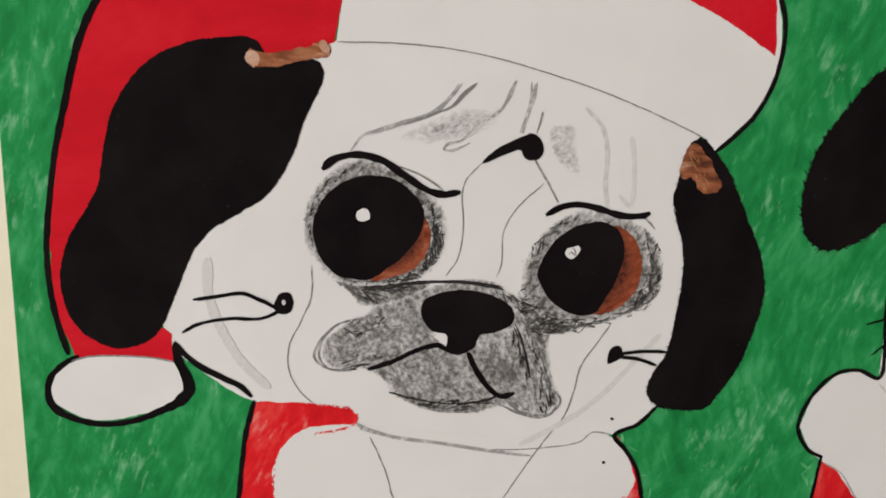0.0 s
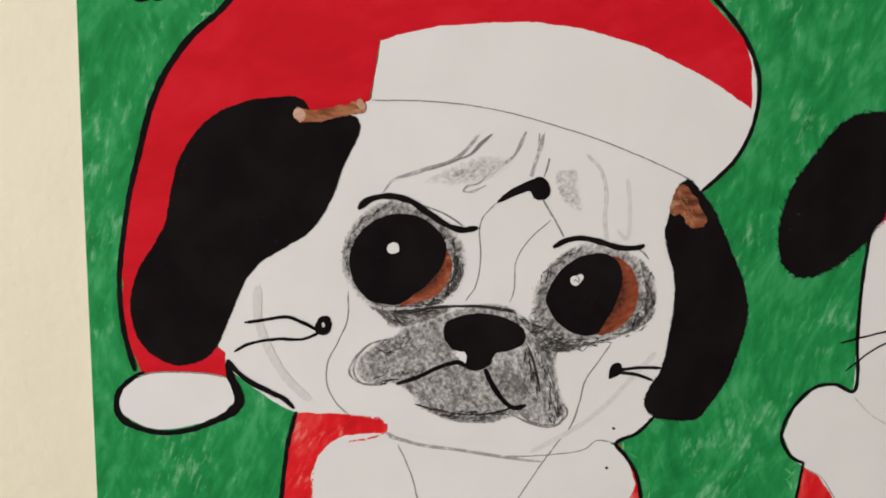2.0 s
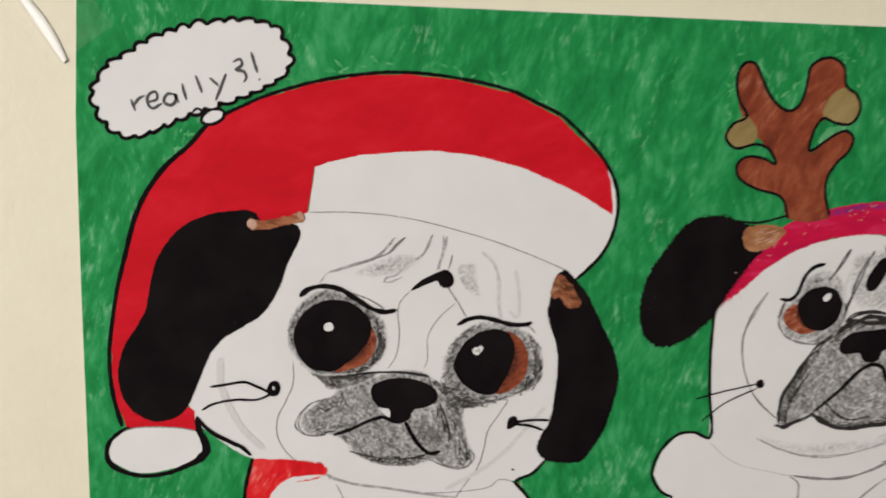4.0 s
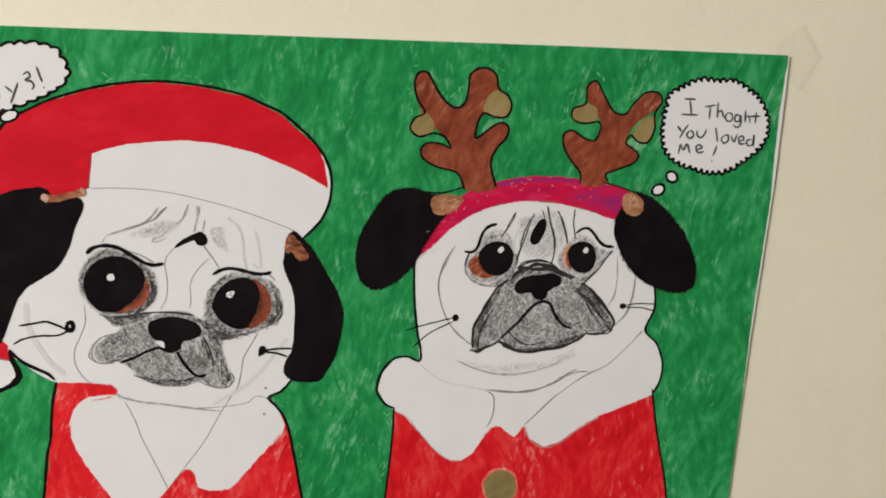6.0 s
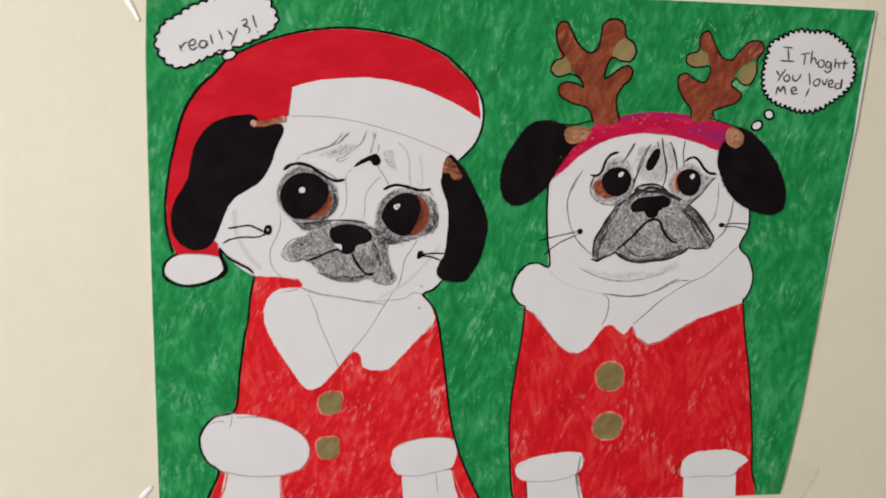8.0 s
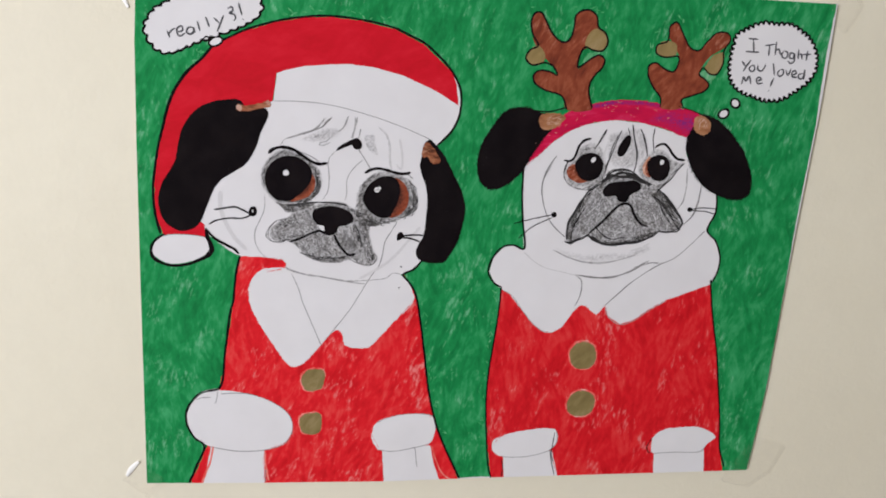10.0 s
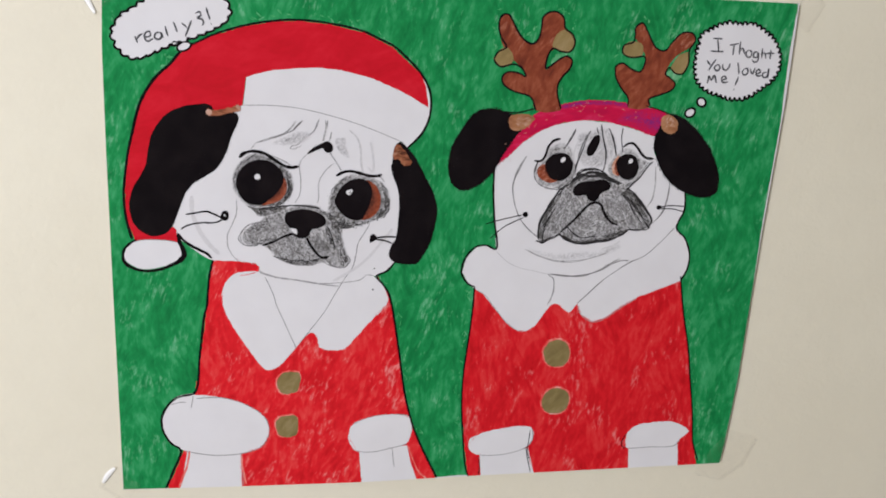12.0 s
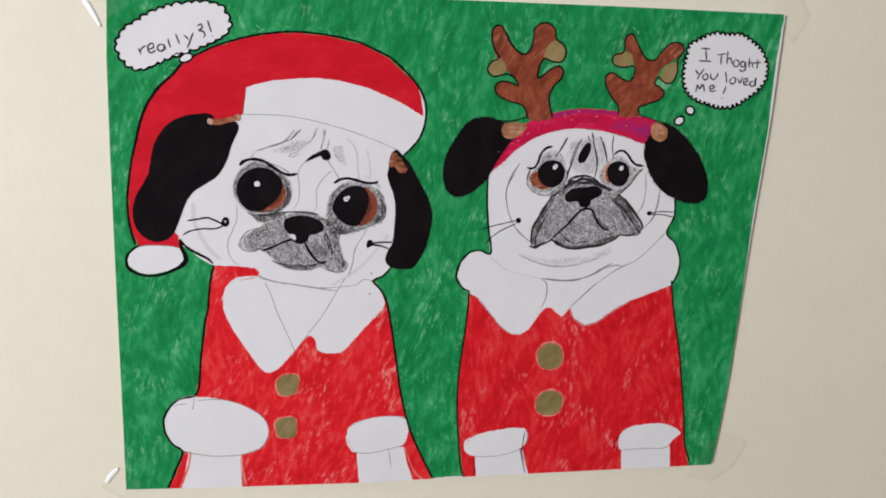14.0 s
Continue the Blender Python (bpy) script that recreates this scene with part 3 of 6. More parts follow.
antB2 = fill("antler", sheet, ANTLER, 6.24, [(70.8, 64), (70.4, 67.7), (66.9, 72), (64.3, 76.5), (64.2, 80.4), (66.9, 81.7), (70.8, 79.5), (74.5, 78.5), (76, 80.8), (76.3, 84.9), (73.5, 88.9), (71.2, 92.7), (71.1, 96), (73.8, 97.9), (76, 95.1), (78, 91.8), (80.8, 88.1), (84.5, 87.5), (87.3, 91), (91, 94.6), (95.4, 94.7), (96.9, 92.1), (94.1, 88.6), (89.6, 85.4), (86.4, 81.2), (85.5, 77.9), (88.2, 76.2), (90.1, 73.9), (88.7, 71.5), (84, 69.5), (79.3, 67.3), (79.6, 64.2)])
eyeC = fill("eye", sheet, BLACK, 9.32, [(37, 38.8), (37.8, 41.2), (40.2, 43.3), (43.9, 44.1), (46.9, 43.2), (48.9, 40.3), (48.9, 36.8), (47.1, 33.8), (44.2, 32.3), (40.9, 32.7), (38.5, 35.1)])
eyeD = fill("eye", sheet, BLACK, 9.4, [(67.8, 39.5), (68.4, 42.3), (70.5, 44), (73.5, 44.4), (76.1, 43.2), (77.7, 40.3), (77.5, 36.5), (75.9, 34.2), (73.2, 33.4), (70.3, 34.6), (68.6, 36.8)])
muzB = shade("muzzle", sheet, GRAPH1, 5.48, 0.6, .62, [(36.2, 5.6), (35.2, 8.6), (35.8, 12.5), (37.5, 17.6), (39.8, 21.4), (43, 26.5), (46.1, 29.6), (49.7, 32.4), (54.5, 35.2), (59.5, 36.1), (64.7, 34.7), (69.9, 32.4), (75.3, 29.2), (79.5, 24.8), (83.4, 19.8), (85.8, 15.5), (85.8, 13.4), (83.3, 11.8), (79.4, 11.7), (76.3, 11.9), (73.1, 9.6), (68.2, 6.9), (61.8, 5.8), (54.2, 4.9), (50.3, 5.6), (47.6, 7.1), (44.9, 8.8), (41.2, 7), (38.2, 5.4)])
cloudA = cloud("thought_bubble", sheet, 3.56, 31, 1.5, [(-137.6, 86), (-135.8, 89.5), (-133.4, 92.7), (-129.3, 95), (-125.9, 97.3), (-121.4, 99.6), (-115.8, 101.6), (-109.1, 102.9), (-103.6, 103.6), (-99.2, 103.3), (-95.4, 102), (-93.3, 98.8), (-92.1, 94.9), (-94, 91.6), (-97.4, 89.2), (-102, 86.9), (-106.6, 85.2), (-112.3, 83), (-116.8, 81.3), (-121.4, 79.1), (-125.5, 77.2), (-130.4, 76.3), (-134.3, 78.6), (-136.3, 81.7)])
cloudB = cloud("thought_bubble", sheet, 3.64, 50, 1.7, [(98.2, 80.3), (98.1, 86.1), (98.8, 90.8), (99.6, 94.3), (102.7, 96.3), (106.2, 98), (109.7, 99.3), (116, 99.1), (121.5, 99.3), (126.3, 96.7), (130.4, 93.8), (133.2, 89.7), (134.6, 85), (134, 80.3), (131.4, 76.6), (126.8, 72.9), (121.6, 69.8), (115.8, 68.9), (110.6, 70), (105.4, 71.5), (101.4, 73.7), (99.3, 76.7)])
brimA = fill("hat_brim", hatA, PAPER, 3.72, [(-86.4, 71), (-81.7, 73), (-75.7, 75.1), (-67.2, 76.4), (-57.3, 77), (-48.8, 76.3), (-36, 73.7), (-25.9, 70.7), (-18.2, 75.4), (-14.7, 71.6), (-13.1, 67.1), (-12.4, 62), (-13.1, 56.4), (-15.5, 51.1), (-18.7, 47.6), (-21.9, 44.3), (-24.2, 46.9), (-30.6, 49.5), (-40.8, 53.1), (-51.8, 56.2), (-62.6, 58.6), (-72.1, 59.7), (-80.4, 59.9), (-88, 59.5)], smooth=False)
pomA = fill("pompom", hatA, PAPER, 5.8, [(-138.4, -3.4), (-137.3, -0.2), (-134.7, 2.1), (-130.7, 3.4), (-126.3, 3.5), (-120.3, 3.4), (-116.6, 2.5), (-115.5, -0.1), (-115.3, -2.9), (-116.5, -5.2), (-119.9, -7), (-124, -8.2), (-128.1, -9.1), (-132.1, -9.1), (-135.5, -7.6), (-137.8, -5.8)])
hatlA = stroke("hat_outline", hatA, BLACK, 6.88, [1.1, 1.0, 0.9, 0.95, 1.0, 1.1, 1.15, 1.1, 1.0, 0.85], [(-134.9, 3.5), (-136.4, 10.4), (-137.1, 17.5), (-136.9, 24.5), (-135.8, 31.4), (-134.6, 38.1), (-132.9, 44.7), (-131.2, 50.7), (-129.5, 56.4), (-127.2, 61.7), (-124.2, 66.4), (-120.7, 70.6), (-116.4, 74.3), (-110.3, 80.9), (-105.4, 83.3)])
hatlA2 = stroke("hat_outline", hatA, BLACK, 6, 0.8, [(-110.3, 80.9), (-105.4, 83.3), (-98, 86.8), (-86.9, 90.4), (-75.8, 92.6), (-65.7, 93.4), (-53.4, 92.6), (-39.9, 90.1), (-33, 87.2)])
hatlA3 = stroke("hat_outline", hatA, BLACK, 6.08, 0.89, [(-39.9, 90.1), (-33, 87.2), (-28, 85), (-18.5, 76.8), (-14.9, 72.1), (-12.6, 67.1), (-12.1, 62), (-12.9, 56.4), (-15.2, 51.1), (-18.1, 47.6), (-21.6, 44.3)])
pomlA = stroke("pompom_outline", hatA, BLACK, 6.16, [1.0, 1.0, 1.2, 1.4, 1.3, 1.2, 1.15, 1.15, 1.2, 1.4, 2.2, 2.1, 1.5, 1.0], [(-133.1, 3.4), (-136.2, 1.5), (-138.4, -1.1), (-139, -3.9), (-138.4, -6.5), (-135.5, -8.7), (-131.6, -9.9), (-127.6, -9.9), (-123.5, -9), (-119.4, -7.2), (-116.2, -5.4), (-114.2, -3.1), (-114.4, -0.5), (-115.7, 2.6), (-116.3, 6.3)])
pomlB = stroke("pompom_pencil_line", hatA, GRAPHITE, 6.24, 0.32, [(-134.4, 2.4), (-130.7, 3.4), (-125.8, 3.5), (-120.3, 3.3), (-116.6, 2.5)])
cheeklA = stroke("face_outline", faceA, BLACK, 6.24, [0.8, 1.2, 1.3, 1.2, 1.1], [(-116.3, 6.5), (-114.3, 3.7), (-111.4, 1.4), (-107.9, -0.4), (-104.9, -2), (-102.8, -4.1)])
coatlA = stroke("coat_outline", coatA, BLACK, 6.32, 0.95, [(-102.4, -4.8), (-103.9, -10.8), (-104.7, -15.8), (-105.7, -24.8), (-107.1, -30.3), (-109.7, -48.4), (-112.6, -64.9), (-120.5, -67.3), (-126.7, -75.2), (-127.1, -82), (-124, -88.9), (-119.9, -92.5), (-123.6, -102.9), (-127.3, -111.9)])
coatrA = stroke("coat_outline", coatA, BLACK, 6.4, 0.89, [(-25.8, -4.6), (-29.3, -8.6), (-33.6, -11), (-31, -14.2), (-28, -19.4), (-24.9, -34.8), (-22.9, -48.1), (-20.5, -64.4), (-16.3, -81), (-10.7, -94.7), (-4.5, -107.5)])
collarA = fill("collar", coatA, PAPER, 4.48, [(-86.6, -9.5), (-94.3, -11.1), (-98.7, -17.5), (-99, -25.1), (-94.5, -35.3), (-88, -45.7), (-81.8, -53.9), (-77.1, -53.4), (-70.8, -47), (-67.1, -42.4), (-61.6, -36.9), (-59.4, -38.5), (-58, -43.7), (-53.5, -45), (-47.3, -44.2), (-42.3, -38.9), (-36.2, -31.7), (-28.4, -22), (-30, -16.7), (-33.5, -11.6), (-48.6, -11.8), (-68, -10.8)], rough=0.3)
cuffA = fill("cuff", coatA, PAPER, 5.56, [(-112.6, -66), (-120.5, -68.1), (-126, -75.2), (-127.1, -82), (-124, -88.9), (-117.9, -92.8), (-105.5, -95.1), (-91.7, -94.1), (-84, -90.5), (-80.6, -83.6), (-82.5, -76.6), (-91.1, -70.3), (-100.9, -67.1)], rough=0.3)
legA = fill("sleeve", coatA, PAPER, 4.64, [(-116.6, -91.7), (-118.9, -102.9), (-121.5, -114), (-93.4, -113), (-93.4, -91.9)], smooth=False)
cuffA2 = fill("cuff", coatA, PAPER, 5.72, [(-45.3, -85.1), (-43.3, -80.1), (-35.7, -76.8), (-25.4, -75.4), (-17.7, -76.8), (-16.7, -83.3), (-18.7, -89.5), (-25.1, -92.3), (-35.5, -94.2), (-41.9, -93.6), (-44.8, -89.3)], rough=0.3)
legA2 = fill("sleeve", coatA, PAPER, 4.8, [(-40.6, -92.2), (-39.2, -112), (-13.2, -110), (-16.9, -99.5), (-18.6, -90.9)], smooth=False)
cuflA = stroke("cuff_line", coatA, GRAPHITE, 6.88, 0.36, [(-117.9, -93.1), (-105.5, -95.1), (-91.7, -94.1), (-84, -90.8), (-80.6, -83.6), (-82.5, -76.6), (-91.1, -70.3), (-100.9, -67.3), (-111.9, -67.6)])
cuflA2 = stroke("cuff_line", coatA, GRAPHITE, 6, 0.30, [(-41.9, -93.6), (-35.5, -94.2), (-25.1, -92), (-18.6, -90.1)])
cuflA3 = stroke("cuff_line", coatA, GRAPHITE, 6.08, 0.30, [(-43.3, -80.1), (-35.7, -76.8), (-25.4, -75.4), (-17.7, -76.8), (-16.5, -83.3)])
sleevA = stroke("cuff_line", coatA, GRAPHITE, 6.16, 0.24, [(-93.5, -95.2), (-92.9, -103.2), (-92.9, -110.6)])
fill("button_edge", coatA, THINRED, 5.74, [(-76.9, -57.5), (-73.8, -54.8), (-67, -55), (-66.5, -60.4), (-68.4, -64.6), (-75, -65.5), (-77.2, -62.2)], rough=0.4)
butA = fill("button", coatA, OLIVE, 6.24, [(-76.2, -57.9), (-73.4, -55.5), (-67.2, -55.7), (-66.8, -60.6), (-68.5, -64.4), (-74.5, -65.2), (-76.5, -62.2)], rough=0.3)
fill("button_edge", coatA, THINRED, 5.9, [(-78, -77.8), (-75.1, -75.8), (-68.5, -75.8), (-67.8, -80.6), (-68.9, -85.9), (-76.4, -86.1), (-78, -82.5)], rough=0.4)
butB = fill("button", coatA, OLIVE, 6.4, [(-77.3, -78.3), (-74.7, -76.4), (-68.7, -76.4), (-68, -80.8), (-69, -85.6), (-75.9, -85.8), (-77.3, -82.5)], rough=0.3)
tabA = fill("ear_tab", earA, BROWN, 8.56, [(-102.3, 57.7), (-100.8, 57.4), (-96.7, 57.7), (-92.7, 58.7), (-90.2, 59.8), (-88.9, 58.6), (-89.4, 57.4), (-94.2, 56.2), (-98.3, 55), (-101, 54.9), (-102.7, 55.8)], rough=0.4)
tabA1 = fill("ear_tab_end", earA, PINK, 9.64, [(-102.6, 57.3), (-101.7, 57.6), (-100.7, 56.6), (-100.8, 55.4), (-101.7, 55.1), (-102.5, 55.9)], rough=0.4)
tabA2 = fill("ear_tab_end", earA, PINK, 9.72, [(-90.9, 59.1), (-90, 59.7), (-89.1, 58.7), (-89.1, 57.8), (-90.3, 57.9)], rough=0.4)
tabA3 = fill("ear_tab", earA2, BROWN, 8.8, [(-26.1, 45.7), (-24.4, 45.4), (-22.2, 42.8), (-20.1, 39.8), (-19.6, 37.9), (-21.2, 36.9), (-23.1, 37.1), (-24.1, 38.7), (-25.5, 39.9), (-26.9, 39.5), (-27.5, 41.5), (-26.9, 44.1)], rough=0.5)
tabA4 = hatch("crayon_strokes", earA2, BROWN2, 9.5, 14, -58, 14, [(-26.9, 43.6), (-26, 44.9), (-23.8, 42.2), (-20.9, 37.8), (-22.6, 37.4), (-25, 40.6)], "pale crayon strokes")
eyshA = shade("eye_shading", eyeA, GRAPH2, 3.88, 1.5, .74, [(-89.8, 37.7), (-85.1, 40.8), (-78.7, 40), (-73.2, 37), (-69.2, 33.1), (-67.9, 27), (-70.1, 22.2), (-74.6, 18.8), (-79, 17.5), (-85.6, 17.8), (-90, 20), (-93.1, 24.9), (-93.6, 29.9), (-92.4, 34.3)])
irisA = fill("iris", eyeA, RUST, 8, [(-74, 31.8), (-72.3, 30.8), (-71.1, 27.5), (-71.7, 24.3), (-73.6, 21.6), (-76.9, 20), (-81.8, 19.2), (-80.3, 24.3)])
hlA = fill("eye_highlight", eyeA, PAPER, 10.08, [(-83.1, 32), (-82, 31.5), (-81.9, 30.3), (-82.9, 29.6), (-84.1, 30), (-84.3, 31.2)])
eyshB = shade("eye_shading", eyeB, GRAPH2, 3.16, 1.5, .74, [(-50.3, 30), (-44.4, 33.4), (-37.7, 32.8), (-31.7, 29.8), (-28.3, 24), (-29, 18.1), (-33.4, 13.8), (-40.2, 11.8), (-48.1, 9.6), (-52.3, 12.6), (-54.4, 17.2), (-54.5, 21.9), (-52.8, 26.5)])
irisB = fill("iris", eyeB, RUST, 8.24, [(-38.3, 30.5), (-34.4, 28.4), (-32.3, 23.8), (-32.6, 19.2), (-35.4, 15.3), (-40.1, 13.7), (-38.5, 18.4), (-38, 24.8)])
hlB = fill("eye_highlight", eyeB, PAPER, 10.32, [(-46.7, 25.1), (-46.3, 26.1), (-45.3, 26.3), (-44.5, 26.7), (-43.9, 26), (-44.4, 25), (-45.3, 24.1), (-46.3, 24.4)])
hlB1 = stroke("highlight_scribble", eyeB, GRAPHITE, 11.4, 0.25, [(-45.5, 26.2), (-44.9, 25.7), (-44.8, 24.8), (-45.6, 25.4), (-46, 24.9)])
browA = stroke("brow", eyeA, BLACK, 10.48, 1.26, [(-90.2, 38.6), (-88.2, 40.4), (-84, 41.3), (-80.3, 40.6), (-76.5, 38.3), (-72.6, 35.9), (-69.3, 35), (-66.3, 35.6)])
browA1 = stroke("pencil_line", eyeA, GRAPHITE, 9.7, 0.3, [(-78.2, 39.8), (-74.3, 38.7), (-71.6, 37.3), (-69.3, 35.7)])
browB = stroke("brow", eyeB, BLACK, 10.56, 1.18, [(-50.8, 32), (-48.3, 33.5), (-45.1, 34.1), (-41.1, 33.4), (-37.1, 32.4), (-33.1, 32.5), (-32, 33.1)])
browB1 = stroke("brow_flick", eyeB, GRAPHITE, 9.64, 0.35, [(-33.3, 32.3), (-31.9, 31.4), (-30.8, 30.1)])
markA = fill("forehead_mark", faceA, BLACK, 6.72, [(-62.8, 40.7), (-61.1, 42.7), (-58.5, 44.4), (-55.9, 45.7), (-54.3, 46.2), (-52.7, 45.2), (-52.1, 43.1), (-53.4, 41.7), (-55.3, 41.9), (-56.4, 43.2), (-59.4, 42)])
noseA = fill("nose", muzA, BLACK, 9.8, [(-72.3, 13.3), (-71.7, 15.7), (-68.4, 17.2), (-64, 17.7), (-58.8, 16.6), (-55.3, 13.9), (-55.5, 11.3), (-58.4, 9.7), (-61.2, 8.9), (-62.5, 6.3), (-65, 5.2), (-67.1, 5.8), (-67.4, 9), (-70.3, 9.8)])
mouA = stroke("mouth_line", muzA, BLACK, 9.88, 1.00, [(-81.7, 1.8), (-77.4, 3.4), (-73, 5.7), (-69, 6.9), (-66.7, 5.9), (-65, 5.3)])
mouA2 = stroke("mouth_line", muzA, BLACK, 9, 1.10, [(-63.3, 5.6), (-61.4, 2), (-58.8, -1.6), (-56.4, -3.1), (-53.9, -2.4)])
mzl1 = stroke("pencil_line", muzA, GRAPHITE, 7.08, 0.35, [(-87.7, 10.2), (-90, 7.5), (-90.6, 4.2), (-88.9, 1.8), (-84.7, 1.5)])
mzl3 = stroke("pencil_line", muzA, GRAPHITE, 7.16, 0.50, [(-53.4, 11.9), (-49.5, 5.4), (-47.8, -0.6), (-44.9, -3.7), (-46.8, -6.6), (-52.1, -6.6), (-55.8, -3.6)])
mzgap = fill("muzzle_gap", muzA, PAPER, 8.24, [(-70.1, 9.5), (-67.7, 9.7), (-67.1, 7.6), (-67.8, 6.3), (-68.7, 7.7)])
wd1 = fill("whisker_dot", faceA, BLACK, 6.32, [(-98.2, 15.1), (-97.2, 16.3), (-95.7, 16.1), (-95.2, 14.4), (-95.9, 12.5), (-97.6, 12.2), (-98.7, 13.6)])
wd1b = fill("whisker_dot_centre", faceA, MIDG2, 7.4, [(-97.2, 14.8), (-96.8, 15), (-96.6, 14.1), (-97.1, 13.9)])
wh1 = stroke("whisker", faceA, BLACK, 6.48, 0.72, [(-112.8, 14.5), (-108.5, 15.2), (-104.2, 15.9), (-100.9, 14.7), (-97.8, 13.1)])
wh2 = stroke("whisker", faceA, BLACK, 6.56, 0.66, [(-114.9, 8.2), (-111.8, 10), (-106.4, 11.1), (-100.9, 11.3), (-97.4, 12.9)])
wd2 = fill("whisker_dot", faceA, BLACK, 6.64, [(-36.6, 3.9), (-36.3, 6.8), (-35.4, 7.6), (-34.2, 7.1), (-34, 5.3)])
wh3 = stroke("whisker", faceA, BLACK, 8.72, 0.72, [(-35, 5.9), (-30.3, 6.5), (-25.4, 6.5)])
wh4 = stroke("whisker", faceA, BLACK, 8.8, 0.72, [(-34.7, 5.4), (-30.7, 4.9), (-27.1, 3.7)])
pl1 = stroke("pencil_line", faceA, GRAPHITE, 5.88, 0.25, [(-87.8, 59.6), (-80.4, 59.9), (-72.1, 59.7), (-62.6, 58.6), (-51.8, 56.2), (-40.8, 53.1), (-30.6, 49.5), (-23.8, 46.7)])
pl2 = stroke("pencil_line", faceA, GRAPHITE, 5, 0.22, [(-92, 21.6), (-92, 15.9), (-93.7, 11.2), (-95.9, 6.4), (-96.1, 1.6), (-94.2, -2.6), (-91.7, -5.1)])
pl3 = stroke("pencil_smear", faceA, SMEAR, 5.08, 1.68, [(-110, 22.3), (-110, 15.3), (-107.7, 8.4), (-104.3, 2.6), (-99.6, -2.3)])
pl4 = stroke("pencil_line", faceA, GRAPHITE, 5.16, 0.22, [(-62.8, 40.7), (-65.4, 37.7), (-65.9, 35.4), (-65.4, 29.4), (-66, 23.7), (-68, 20.2)])
pl5 = stroke("pencil_line", faceA, GRAPHITE, 5.24, 0.22, [(-51.7, 37.5), (-55.8, 33.3), (-58.2, 28.6), (-58.1, 22.9), (-58.9, 20.3)])
pl6 = stroke("pencil_line", faceA, GRAPHITE, 5.32, 0.55, [(-53.4, 41.5), (-51.5, 38.3), (-48.7, 34.3)])
pl7 = stroke("pencil_line", faceA, GRAPHITE, 5.4, 0.30, [(-36.7, 11.9), (-39.5, 7.2), (-41.7, 3.2), (-42.5, -1.7), (-43.8, -6.8), (-47.5, -12.6), (-51.7, -19.9), (-55.9, -27.2), (-62.1, -35.6), (-67.1, -42.4)])
pl8 = stroke("pencil_smear", faceA, SMEAR, 5.48, 1.16, [(-27, 10), (-32.3, 3.3), (-37.6, -3.1), (-42.6, -7.4), (-52.2, -13.4)])
pl9 = stroke("pencil_line", faceA, GRAPHITE, 5.56, 0.25, [(-83.6, -9.1), (-78.1, -11.4), (-71, -12.5), (-64, -13.9), (-56.8, -14.4), (-47.4, -13.9), (-40.3, -12.5), (-38.1, -10.5), (-34.5, -10.8)])
pl10 = stroke("pencil_shadow", faceA, MIDG, 5.64, 1.00, [(-83.2, -9.7), (-76.9, -11.9), (-68.7, -13.1), (-60.4, -14.5), (-49.9, -15.6)])
pl11 = stroke("pencil_line", faceA, GRAPHITE, 5.72, 0.30, [(-80.9, -12.1), (-79.1, -15.9), (-77.2, -21), (-76.6, -23.6), (-71.9, -35.1), (-68.1, -44.3)])
fl1 = stroke("pencil_line", faceA, MIDG, 5.8, [0.3, 0.7, 0.8, 0.8, 0.6, 0.4], [(-85.3, 42), (-83.6, 44.4), (-80.6, 45.7), (-76.5, 47.1), (-73, 48.4), (-70.2, 50.3), (-68.4, 52.4), (-67.2, 54)])
fl2 = stroke("pencil_line", faceA, GRAPHITE, 5.88, [0.3, 0.5, 0.6, 0.6], [(-76.5, 46.9), (-72.2, 48.5), (-68.5, 50.2), (-66.5, 52.1), (-64.5, 54.2)])
fl3 = stroke("pencil_line", faceA, MIDG, 5, [0.5, 0.6, 0.5, 0.4, 0.35], [(-57.8, 54.8), (-58.7, 52.5), (-59.9, 50.2), (-61.6, 48.8), (-64.4, 46.6), (-66.7, 44.5), (-68.9, 43.9), (-69.5, 42.8), (-68.1, 42.7), (-65.2, 44.2)])
fl4 = stroke("pencil_line", faceA, MIDG, 5.08, [0.6, 1.1, 1.0], [(-54.6, 54.6), (-54.8, 52), (-55.6, 49.1), (-55.9, 46.2)])
fl5 = stroke("pencil_line", faceA, GRAPHITE, 5.16, 0.45, [(-52.7, 49.8), (-53.1, 48.2), (-53.5, 46.3)])
fl6 = stroke("pencil_smear", faceA, MIDG2, 5.24, 0.84, [(-45.5, 50.9), (-42.3, 48.1), (-40.7, 43.7), (-40.6, 38.2), (-39.8, 33.6)])
fl7 = stroke("pencil_smear", faceA, SMEAR, 5.32, 0.84, [(-36.8, 46.5), (-35.7, 40.6), (-35.8, 34.2), (-38, 36.1)])
fs1 = shade("forehead_shading", faceA, GRAPH3, 4.4, 2.2, .62, [(-77.8, 44.3), (-74.6, 46.7), (-70.8, 48.5), (-67, 50.1), (-62.7, 50.2), (-59.5, 49.4), (-61.7, 47.9), (-63.9, 45.9), (-66.7, 44.3), (-70.6, 43.6), (-74, 43.7)])
fs2 = shade("forehead_shading", faceA, GRAPH3, 4.48, 0.8, .46, [(-51.6, 47.2), (-49.5, 48.1), (-47, 47.9), (-46.4, 44.5), (-45.2, 39.3), (-47.8, 39.9), (-50.5, 42.7)])
dt1 = fill("ink_dot", faceA, BLACK, 6.56, [(-34.9, -7.3), (-34.5, -7.1), (-34.1, -7.6), (-34.5, -7.8)])
dt2 = fill("ink_dot", faceA, BLACK, 6.64, [(-35.5, -16.8), (-35.1, -16.5), (-34.7, -16.9), (-35.1, -17.3)])
